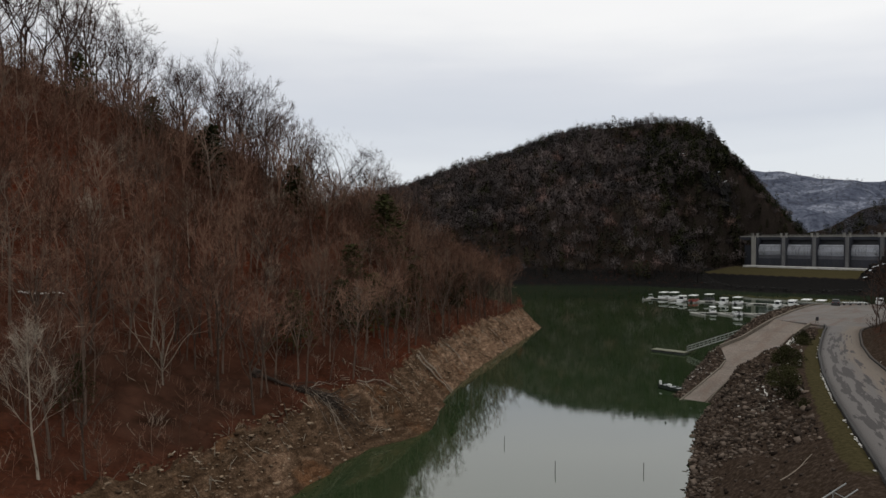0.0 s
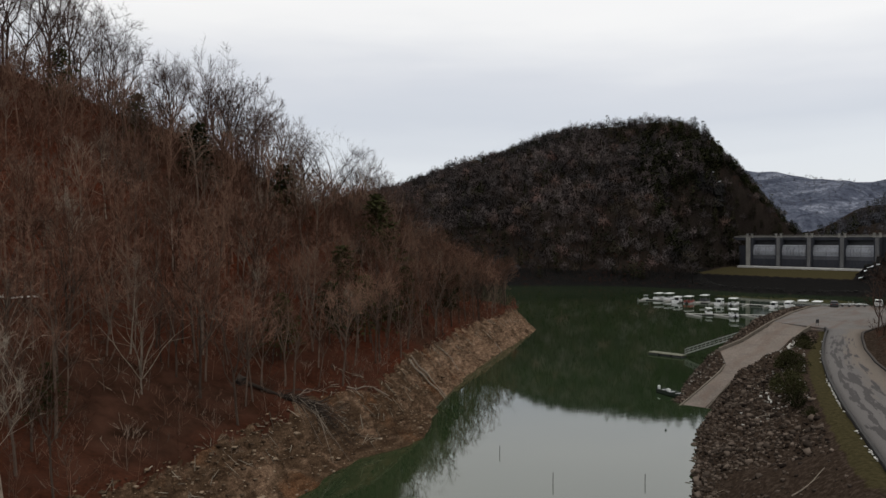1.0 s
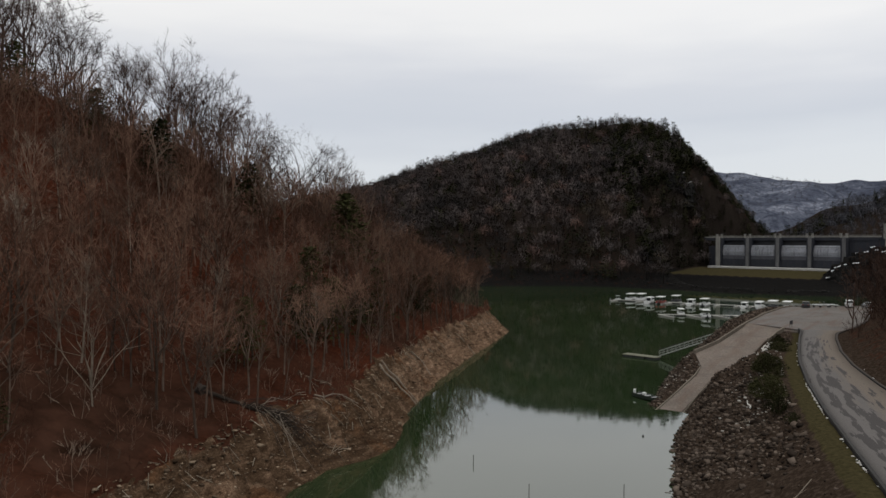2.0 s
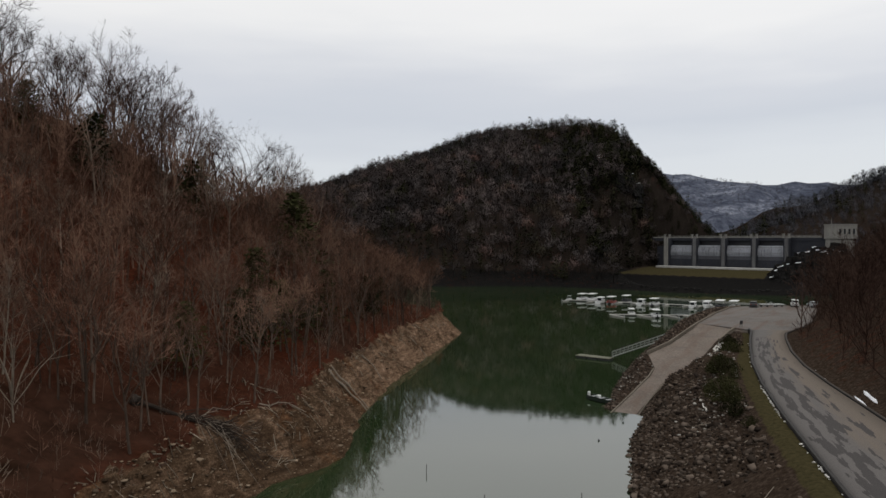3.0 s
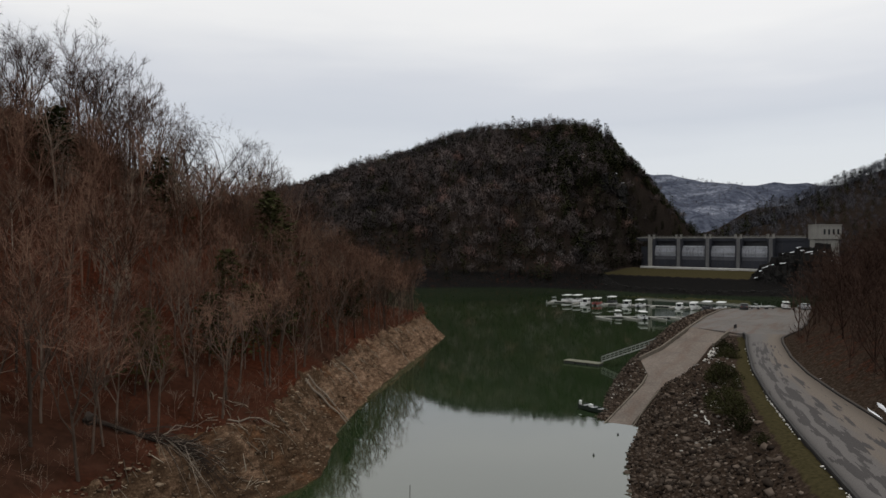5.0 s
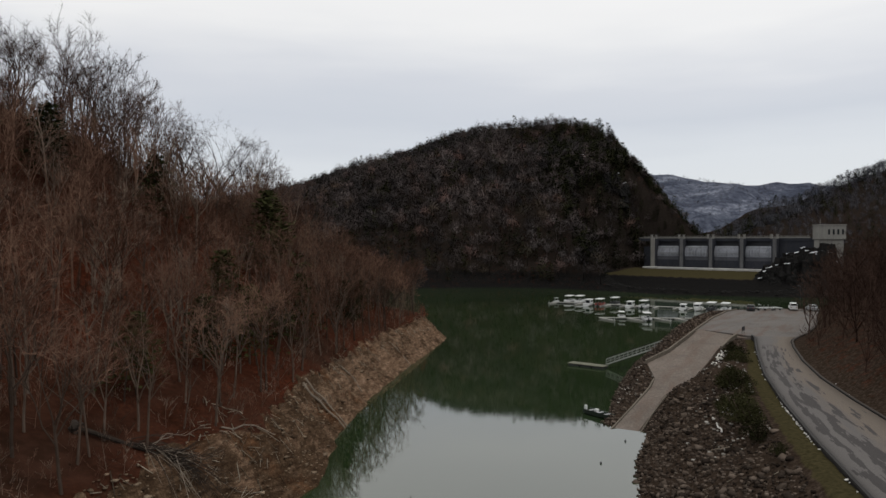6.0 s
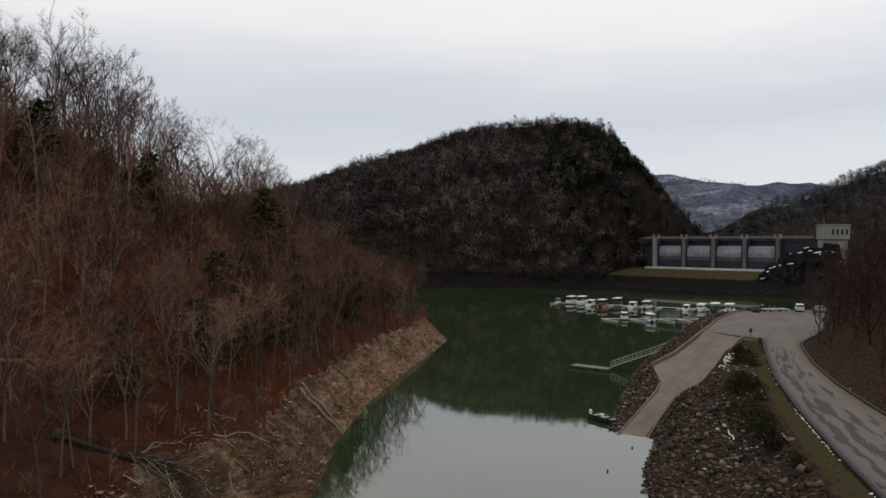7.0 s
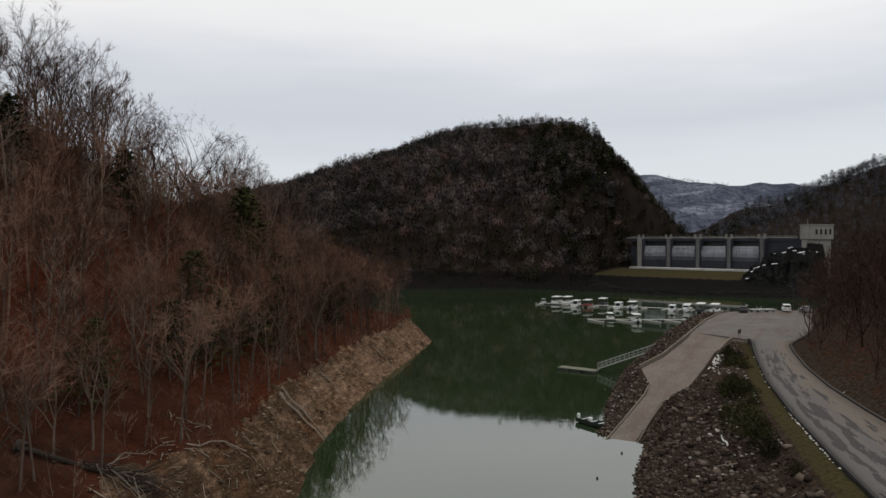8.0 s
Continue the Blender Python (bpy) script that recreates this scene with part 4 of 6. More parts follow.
    qz, *_ = terrain(q[:, 0], q[:, 1])
    qd, _ = near(q[:, 0], q[:, 1], LEFT_CREST)
    light += low
    crowd += [(21 + r.randrange(4), x, y, zz - 0.2, r.uniform(1.0, 2.6), r.uniform(0, 6.28), r.random()) for (x, y), zz, d in zip(q, qz, qd) if d < 11 and zz > 8 and r.random() < 0.8]
    pale = [q for i, q in enumerate(crowd) if q[0] < 9 and i % 3 == 0]
    crowd = [q for i, q in enumerate(crowd) if not (q[0] < 9 and i % 3 == 0)]
    scatter(light, pale, "woods", TWIG_PALE, "slim pale-barked leafless trees among the slope woods", "woods")
    scatter(light, crowd, "woods", TWIG, "dense leafless hardwood trees covering the steep slope", "woods")
    return len(front), len(rest)


plant_left_wood()


def plant_right_wood():
    p, r = jittered(40, 260, 40, 335, 4.5, 12)
    z, cover, a, b, c, over = terrain(p[:, 0], p[:, 1])
    light = [joined(grow_crown(80 + i, 13.5, (0.10, 0.22)[i % 2], 5, (3, 3), (0.34, 0.28)[i % 2], 8, 0.06, 0.12)) for i in range(6)]
    spots = [(r.randrange(6), x, y, zz, r.uniform(0.7, 1.15), r.uniform(0, 6.28), r.random()) for (x, y), zz, oo, bb in zip(p, z, over, b) if 2.6 < oo < 27 and bb > 6 and zz > 3 and x < 0.85 * y + 25]
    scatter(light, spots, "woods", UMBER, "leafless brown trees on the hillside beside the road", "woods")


plant_right_wood()


def plant_far():
    r = random.Random(13)
    bare = [rounded(grow_far(100 + i, 15, 182, 0.18, 0.18), 7) for i in range(6)]
    bare += [rounded(grow_far(105 + i, 15, 100, 0.13, 0.14), 7) for i in range(6)]
    pines = [rounded(grow_far_pine(120 + i, 15, (0.22, 0.30, 0.38)[i]), 6) for i in range(3)]
    p, _ = jittered(-200, 300, 330, 690, 5.5, 14)
    z, cover, a, b, c, over = terrain(p[:, 0], p[:, 1])
    bs, ps = [], []
    for (x, y), zz, cc, cv in zip(p, z, c, cover):
        if cc < 3 or cv[2] > 0.05 or cv[0] < 0.06 or zz < (9.5 if x > 138 else 1.5):
            continue
        hd, (hz, hw) = near(np.array([x]), np.array([y]), HILL_CREST)
        if y > 560 and hd[0] > 28 and zz < hz[0] * 0.85 and y > 600:
            continue
        green = 0.12 + 0.66 * float(smooth(np.array([x + 0.35 * zz]), 140, 215)[0]) + (0.25 if zz < 25 and x < 140 else 0)
        if r.random() < green:
            ps.append((r.randrange(3), x, y, zz - 0.8, r.uniform(0.3, 0.5) if hd[0] < 34 else r.uniform(0.55, 1.0), r.uniform(0, 6.28), r.random()))
        else:
            bs.append((r.randrange(6), x, y, zz - 0.5, r.uniform(0.4, 0.62) if hd[0] < 30 else r.uniform(0.65, 1.05), r.uniform(0, 6.28), r.random()))
    # close evergreens on the steep east face
    p, _ = jittered(128, 285, 385, 600, 4.2, 18)
    z, cover, a, b, c, over = terrain(p[:, 0], p[:, 1])
    for (x, y), zz, cv in zip(p, z, cover):
        side = x * 0.927 - y * 0.3746
        if (zz > 11 or (zz > 7 and (x - 186.8) * 0.604 - (y - 440.6) * 0.797 < -10)) and cv[2] < 0.03 and -70 < side < 95 and y > 300 + 0.3 * x:
            (ps if r.random() < 0.7 else bs).append((r.randrange(3), x, y, zz - 0.8, r.uniform(0.55, 0.95) * (0.55 if zz > 92 else 1.0), r.uniform(0, 6.28), r.random()))
    # single trees standing against the sky along the crests, low growth under them
    rim = []
    for line, step in ((HILL_CREST, 3.4), (RIGHT_CREST, 3.4)):
        for (x0, y0, z0, w0), (x1, y1, z1, w1) in zip(line, line[1:]):
            n = int(math.hypot(x1 - x0, y1 - y0) / step)
            for i in range(n if -250 < x0 < 480 and x1 < 600 else 0):
                t = (i + r.random()) / n
                for off, kind in ((r.uniform(-3, 2), 6), (r.uniform(-8, -2), 6), (r.uniform(-6, 1), 0)):
                    size = r.choice((0.40, 0.52, 0.64, 0.8)) * r.uniform(0.85, 1.15) * (1.0 if kind else 0.62)
                    rim.append((kind + r.randrange(6), x0 + (x1 - x0) * t + r.uniform(-3, 3), y0 + (y1 - y0) * t + off, size, r.random() < 0.07))
    for (k, x, y, size, green), zz in zip(rim, terrain(np.array([q[1] for q in rim]), np.array([q[2] for q in rim]))[0]):
        (ps if green else bs).append((k % 3 if green else k, x, y, zz - 1.6 - 4.2 * size, size * 1.3, r.uniform(0, 6.28), r.random()))
    p, _ = jittered(255, 520, 420, 600, 5.2, 15)
    z, cover, a, b, c, over = terrain(p[:, 0], p[:, 1])
    for (x, y), zz, cv in zip(p, z, cover):
        if cv[0] > 0.2 and zz > 5:
            (ps if r.random() < 0.14 else bs).append((r.randrange(3), x, y, zz - 0.5, r.uniform(0.5, 0.9), r.uniform(0, 6.28), r.random()))
    def flank(k, x, y, z, size, turn, tint):
        size *= 0.72 if x > 190 and y < 530 and z < 80 else 1.0
        return (k, x, y, z, size, turn, tint)

    bs, ps = [flank(*q) for q in bs], [flank(*q) for q in ps]
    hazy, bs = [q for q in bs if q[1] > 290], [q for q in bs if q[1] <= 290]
    scatter(bare, [(q[0] % 6 + 6, *q[1:]) for q in hazy], "woods", HAZY, "leafless woods on the mountain beyond the dam, tinted bluish-grey for haze", "woods")
    scatter(bare, bs, "woods", DIM, "dark leafless woods covering the far hills", "woods")
    scatter(pines, ps, "woods", OLIVE, "dark evergreen trees on the far hillsides", "woods")
    p, _ = jittered(400, 1150, 980, 1460, 13.5, 16)
    z, cover, a, b, c, over = terrain(p[:, 0], p[:, 1])
    sd, (sz, sw) = near(p[:, 0], p[:, 1], SNOW_CREST)
    spots = [(r.randrange(6), x, y, zz - 2.5, r.uniform(0.45, 0.8), r.uniform(0, 6.28), r.random()) for (x, y), zz, s in zip(p, z, sd) if zz > 30 and s > 30 and r.random() < 0.55]
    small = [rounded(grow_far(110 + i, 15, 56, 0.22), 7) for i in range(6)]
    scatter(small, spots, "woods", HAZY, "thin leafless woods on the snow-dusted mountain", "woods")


plant_far()

# ---------------------------------------------------------------- the dam
U = Vector((0.604, -0.797, 0)).normalized()
FRONT = Vector((-0.797, -0.604, 0)).normalized()
DAM_AT = Vector((186.8, 440.6, 0))
DAM_TURN = math.degrees(math.atan2(U.y, U.x))


def at_dam(u, v, z):
    """A place by metres along the dam, metres in front of it, and height."""
    return DAM_AT + U * u + FRONT * v + Vector((0, 0, z))


def build_dam():
    dam = tagged(new("dam"), "grey concrete spillway dam with four steel gates and a bridge", "dam")
    bay = 17.6
    for i in range(5):
        bm = bmesh.new()
        u = bay * i
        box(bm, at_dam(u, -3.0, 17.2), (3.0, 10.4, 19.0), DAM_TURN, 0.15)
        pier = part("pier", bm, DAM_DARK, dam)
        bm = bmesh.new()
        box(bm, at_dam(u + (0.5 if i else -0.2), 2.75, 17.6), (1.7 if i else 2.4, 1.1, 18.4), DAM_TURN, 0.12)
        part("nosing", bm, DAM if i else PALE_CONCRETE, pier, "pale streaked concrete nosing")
        bm = bmesh.new()
        for k in (-1.5, 1.5):
            box(bm, at_dam(u + k, 1.6, 27.6), (0.9, 0.9, 2.2), DAM_TURN, 0.08)
            box(bm, at_dam(u + k, 1.6, 28.8), (1.3, 1.3, 0.3), DAM_TURN, 0.05)
        part("pier_head", bm, PALE_CONCRETE, dam)
    for i in range(4):
        bm = bmesh.new()
        n, lo, hi = 10, 14.2, 22.4
        rows = []
        for k in range(n + 1):
            t = k / n
            v = 0.6 - 2.6 * (2 * t - 1) ** 2 * 0.6
            rows.append([bm.verts.new(at_dam(bay * i + 1.6, v, lo + (hi - lo) * t)), bm.verts.new(at_dam(bay * (i + 1) - 1.6, v, lo + (hi - lo) * t))])
        for a, b in zip(rows, rows[1:]):
            bm.faces.new((a[0], a[1], b[1], b[0]))
        bmesh.ops.solidify(bm, geom=bm.faces[:], thickness=0.3)
        gate = part("gate", bm, GATE, dam, "pale weathered steel spillway gate")
        # plate added across the gate's foot, where its colour stands for shade
        bm = bmesh.new()
        box(bm, at_dam(bay * (i + 0.5), -0.05, lo + 1.0), (bay - 3.3, 1.4, 2.4), DAM_TURN, 0.06)
        part("lower_plate", bm, DAM_MID, gate, "streaked lower plate darkened for the gate's shaded foot")
        bm = bmesh.new()
        for k in (0.12, 0.5, 0.88):
            v = 0.75 - 1.56 * (2 * k - 1) ** 2
            box(bm, at_dam(bay * (i + 0.5), v, lo + (hi - lo) * k), (bay - 3.4, 0.35, 0.3), DAM_TURN)
        part("rib", bm, GREY_PAINT, gate)
        bm = bmesh.new()
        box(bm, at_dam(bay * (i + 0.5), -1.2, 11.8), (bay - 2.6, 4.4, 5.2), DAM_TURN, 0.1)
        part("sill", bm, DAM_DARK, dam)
        bm = bmesh.new()
        box(bm, at_dam(bay * (i + 0.5), -5.0, 24.2), (bay - 2.6, 3.0, 3.4), DAM_TURN, 0.1)
        part("hoist_beam", bm, DARK_PAINT, dam, "dark hoist girder above the gate")
    bm = bmesh.new()
    box(bm, at_dam(bay * 2 + 3, -4.2, 26.5), (bay * 4 + 30, 6.0, 1.0), DAM_TURN, 0.05)
    box(bm, at_dam(bay * 2 + 3, -1.35, 25.7), (bay * 4 + 26, 0.5, 1.1), DAM_TURN)
    deck = part("bridge_deck", bm, DAM_DARK, dam, "dark bridge deck carried on the piers")
    bm = bmesh.new()
    for v in (-1.35, -7.0):
        for z in (27.5, 28.0):
            rod(bm, at_dam(-8, v, z), at_dam(bay * 4 + 15, v, z), 0.06, 4)
        for k in range(34):
            rod(bm, at_dam(-8 + k * 2.8, v, 27), at_dam(-8 + k * 2.8, v, 28.05), 0.06, 4)
    box(bm, at_dam(bay * 2 + 3, -1.2, 27.1), (bay * 4 + 28, 0.3, 0.5), DAM_TURN)
    part("railing", bm, PALE_CONCRETE, deck, "grey parapet and rails")
    bm = bmesh.new()
    box(bm, at_dam(bay * 2, 5.2, 9.5), (bay * 4 + 8, 5.5, 1.2), DAM_TURN, 0.15)
    part("apron", bm, APRON, dam, "pale concrete apron below the gates")
    bm = bmesh.new()
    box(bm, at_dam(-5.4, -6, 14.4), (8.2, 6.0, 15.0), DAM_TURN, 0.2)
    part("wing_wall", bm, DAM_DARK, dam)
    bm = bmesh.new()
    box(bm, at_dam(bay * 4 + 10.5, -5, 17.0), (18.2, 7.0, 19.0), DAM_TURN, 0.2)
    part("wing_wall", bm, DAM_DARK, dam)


build_dam()


def build_tower():
    tower = tagged(new("intake_tower"), "pale concrete intake tower with a gatehouse on top", "tower")
    turn = -12
    m = pose(234.6, 356.4, 0, 0, 0, turn)
    bm = bmesh.new()
    box(bm, (6.2, 3, 13), (11.6, 6.4, 30.0), 0, 0.2, m)
    part("shaft", bm, PALE_CONCRETE, tower)
    bm = bmesh.new()
    box(bm, (6.4, 3, 29.6), (12.8, 8.0, 7.2), 0, 0.15, m)
    box(bm, (6.4, 3, 33.3), (13.4, 8.6, 0.45), 0, 0.05, m)
    house = part("gatehouse", bm, PALE_CONCRETE, tower)
    for k in range(4):
        bm = bmesh.new()
        box(bm, (4.6 + k * 2.2, -1.02, 29.8), (0.9, 0.12, 2.6), 0, 0, m)
        part("window", bm, GLASS, house)
    bm = bmesh.new()
    box(bm, (8.4, 3, 25.6), (8.6, 6.0, 0.9), 0, 0.1, m)
    part("walkway", bm, DAM_DARK, tower)
    bm = bmesh.new()
    rod(bm, m @ Vector((1.2, 1, 33.4)), m @ Vector((1.2, 1, 36.2)), 0.09, 5)
    part("mast", bm, GALVANISED, tower)


build_tower()

# ---------------------------------------------------------------- docks and boats
D1A, D1B = Vector((86, 312, 0)), Vector((141.5, 269.9, 0))
D1 = (D1B - D1A).normalized()
D1N = Vector((-D1.y, D1.x, 0))
D2A, D2B = Vector((83.6, 250.5, 0)), Vector((121, 242.4, 0))
D2 = (D2B - D2A).normalized()
D2N = Vector((-D2.y, D2.x, 0))


def deg(v):
    return math.degrees(math.atan2(v.y, v.x))


def build_dock(a, b, fingers, side, width=1.9, label="weathered floating marina dock with finger piers"):
    """A floating walkway from a to b; fingers are (metres along it, length, lean)."""
    dock = tagged(new("dock"), label, "dock")
    d = (b - a).normalized()
    n = Vector((-d.y, d.x, 0))
    turn = deg(d)
    L = (b - a).length
    k = int(L / 6) + 1
    for i in range(k):
        c = a + d * (L * (i + 0.5) / k)
        bm = bmesh.new()
        box(bm, (c.x, c.y, 0.42), (L / k - 0.06, width, 0.16), turn, 0.03)
        deck = part("deck", bm, DECKING, dock)
        bm = bmesh.new()
        box(bm, (c.x, c.y, 0.12), (L / k - 0.5, width - 0.3, 0.44), turn, 0.05)
        part("float", bm, DARK_PAINT, deck)
    for u, length, lean in fingers:
        f = (n * side + d * lean).normalized()
        c = a + d * u + f * (length / 2 + width / 2 - 0.2)
        bm = bmesh.new()
        box(bm, (c.x, c.y, 0.40), (length, 0.9, 0.15), deg(f), 0.03)
        box(bm, (c.x, c.y, 0.13), (length - 0.4, 0.7, 0.4), deg(f), 0.03)
        part("finger_pier", bm, DECKING, dock)
        e = a + d * u + f * (length + width / 2 - 0.3)
        bm = bmesh.new()
        rod(bm, (e.x, e.y, -3), (e.x, e.y, 1.3), 0.1, 6)
        part("mooring_post", bm, GREY_PAINT, dock)
    return dock


build_dock(D1A, D1B, [(2, 5.5, -0.2), (12.5, 6, -0.1), (24.5, 6, -0.1), (31, 6.5, -0.15), (36, 6.5, -0.15), (43, 6, -0.1), (50.5, 6.5, -0.1), (55.6, 6.5, -0.1), (60.4, 6.5, -0.1), (65.2, 6.5, -0.1)], -1)
build_dock(D2A, D2B, [(0.2, 8, 0.5), (9, 8, 0.5), (17.5, 8, 0.5), (24, 8, 0.5), (30, 8, 0.5)], -1, 1.6)


def boat_pontoon(label, roof, hull=GREY_PAINT, front=WHITE_PAINT, length=7.2):
    """A pontoon boat along x: floats, deck, side panels, posts and a canopy."""
    e = new("pontoon_boat")
    for y in (-0.95, 0.95):
        bm = bmesh.new()
        rod(bm, (-length / 2, y, 0.16), (length / 2 - 0.9, y, 0.16), 0.33, 10)
        rod(bm, (length / 2 - 0.9, y, 0.16), (length / 2, y, 0.34), 0.33, 10, 0.08)
        part("float", bm, GALVANISED, e)
    bm = bmesh.new()
    box(bm, (0, 0, 0.56), (length - 0.5, 2.6, 0.14), 0, 0.03)
    part("deck", bm, hull, e)
    for y in (-1.25, 1.25):
        bm = bmesh.new()
        box(bm, (-0.1, y, 0.98), (length - 1.2, 0.07, 0.68), 0, 0.02)
        part("side_panel", bm, front, e)
    for x in (-length / 2 + 0.5, length / 2 - 0.7):
        bm = bmesh.new()
        box(bm, (x, 0, 0.98), (0.07, 2.5, 0.68), 0, 0.02)
        part("end_panel", bm, front, e)
    for x in (-2.2, 1.6):
        for y in (-1.15, 1.15):
            bm = bmesh.new()
            rod(bm, (x, y, 0.6), (x, y, 2.75), 0.035, 5)
            part("post", bm, GALVANISED, e)
    bm = bmesh.new()
    box(bm, (-0.3, 0, 2.86), (5.0, 2.7, 0.26), 0, 0.1)
    part("canopy", bm, roof, e)
    bm = bmesh.new()
    box(bm, (-1.2, 0.2, 0.95), (1.6, 1.7, 0.65), 0, 0.08)
    box(bm, (0.9, -0.6, 1.1), (0.7, 0.7, 0.95), 0, 0.06)
    part("seat", bm, DARK_PAINT, e)
    bm = bmesh.new()
    box(bm, (-length / 2 - 0.05, 0, 0.75), (0.5, 0.45, 0.9), 0, 0.08)
    part("outboard_motor", bm, DARK_PAINT, e)
    return tagged(e, label, "boat", "boats at the marina docks")


def boat_cabin(label, hull=WHITE_PAINT, length=7.4):
    """A small cabin cruiser along x: shaped hull, cabin, windows and hard top."""
    e = new("cabin_cruiser")
    bm = bmesh.new()
    rings = []
    for t in (0, 0.25, 0.5, 0.72, 0.88, 1.0):
        w = 1.28 * (1 - max(0, t - 0.45) ** 2 * 3.2)
        x = -length / 2 + length * t
        up = 0.95 + 0.35 * t * t
        rings.append([bm.verts.new((x, y * max(w, 0.02), z)) for y, z in ((-1, up), (-0.86, 0.25), (0, -0.25 + 0.5 * max(0, t - 0.7)), (0.86, 0.25), (1, up))])
    for a, b in zip(rings, rings[1:]):
        for i in range(4):
            bm.faces.new((a[i], a[i + 1], b[i + 1], b[i]))
        bm.faces.new((a[4], a[0], b[0], b[4]))
    bm.faces.new(rings[0][::-1])
    bm.faces.new(rings[-1])
    bmesh.ops.recalc_face_normals(bm, faces=bm.faces)
    part("hull", bm, hull, e)
    bm = bmesh.new()
    box(bm, (0.2, 0, 1.65), (3.6, 2.1, 1.25), 0, 0.18)
    cabin = part("cabin", bm, hull, e)
    for y in (-1.07, 1.07):
        bm = bmesh.new()
        box(bm, (0.2, y, 1.8), (2.8, 0.04, 0.5), 0)
        part("side_window", bm, GLASS, cabin)
    bm = bmesh.new()
    box(bm, (2.02, 0, 1.8), (0.05, 1.7, 0.55), 0)
    part("windscreen", bm, GLASS, cabin)
    bm = bmesh.new()
    box(bm, (-1.66, 0, 1.62), (0.05, 1.5, 0.9), 0)
    part("cabin_door", bm, GLASS, cabin)
    bm = bmesh.new()
    box(bm, (-0.5, 0, 2.4), (4.6, 2.3, 0.16), 0, 0.05)
    part("hard_top", bm, WHITE_PAINT, e)
    for y in (-1, 1):
        bm = bmesh.new()
        rod(bm, (-2.6, y, 1.0), (-2.6, y, 2.35), 0.04, 5)
        part("post", bm, GALVANISED, e)
    return tagged(e, label, "boat", "boats at the marina docks")


def moor(e, a, d, n, u, v, turn=0.0, first=True, scale=1.0):
    p = a + d * u + n * v
    m = pose(p.x, p.y, 0.02, 0, 0, deg(n) + turn) @ Matrix.Diagonal((scale, scale, scale, 1))
    if first:
        e.matrix_basis = m
        return e
    q = copy_thing(e, m)
    q.matrix_basis = m
    return q


def place_boats():
    white = boat_pontoon("pontoon boat with a white canopy moored at the dock", WHITE_PAINT)
    dark = boat_pontoon("pontoon boat with white canopy and dark sides at the dock", WHITE_PAINT, DARK_PAINT, DARK_PAINT)
    red = boat_pontoon("small red-sided pontoon boat with a pale canopy", WHITE_PAINT, RED_PAINT, RED_PAINT, 6.4)
    cab = boat_cabin("white cabin cruiser with a hard top moored at the dock")
    moor(white, D1A, D1, D1N, 5.5, 4.6, 180)
    moor(white, D1A, D1, D1N, 10.0, 4.6, 180, False, 1.05)
    moor(cab, D1A, D1, D1N, 17.0, -4.8, 0, True, 1.05)
    moor(red, D1A, D1, D1N, 21.4, -4.6, 0)
    moor(dark, D1A, D1, D1N, 24.5, 4.6, 180)
    moor(cab, D1A, D1, D1N, 33.4, -4.8, 0, False)
    moor(white, D1A, D1, D1N, 38.4, -4.6, 0, False)
    moor(cab, D1A, D1, D1N, 53.0, -4.8, 0, False, 0.9)
    moor(cab, D1A, D1, D1N, 58.0, -4.8, 180, False, 1.1)
    moor(dark, D1A, D1, D1N, 62.8, -4.6, 0, False, 1.1)
    moor(white, D1A, D1, D1N, 67.6, -4.4, 0, False, 1.08)
    moor(white, D2A, D2, D2N, 8.0, 3.8, 180, False, 0.72)
    moor(white, D2A, D2, D2N, 14.6, -4.2, 0, False, 0.9)
    p = D1A + D1 * 0.5 + D1N * 3
    jet = tagged(new("small_boat"), "small grey runabout tied at the dock's end", "boat")
    bm = bmesh.new()
    box(bm, (p.x, p.y, 0.4), (3.4, 1.5, 0.7), deg(D1N), 0.2)
    part("hull", bm, GREY_PAINT, jet)
    bm = bmesh.new()
    box(bm, (p.x, p.y, 1.9), (2.0, 1.5, 0.12), deg(D1N), 0.05)
    for k in (-0.6, 0.6):
        rod(bm, (p.x + k, p.y - 0.5, 0.6), (p.x + k, p.y - 0.5, 1.9), 0.03, 4)
        rod(bm, (p.x + k, p.y + 0.5, 0.6), (p.x + k, p.y + 0.5, 1.9), 0.03, 4)
    part("canopy", bm, GREY_PAINT, jet)


place_boats()


OLD_DECK = plain("mossy_decking", (0.15, 0.15, 0.115), 0.95, 0, 2.0, 0.3, 0.01, 0.1)


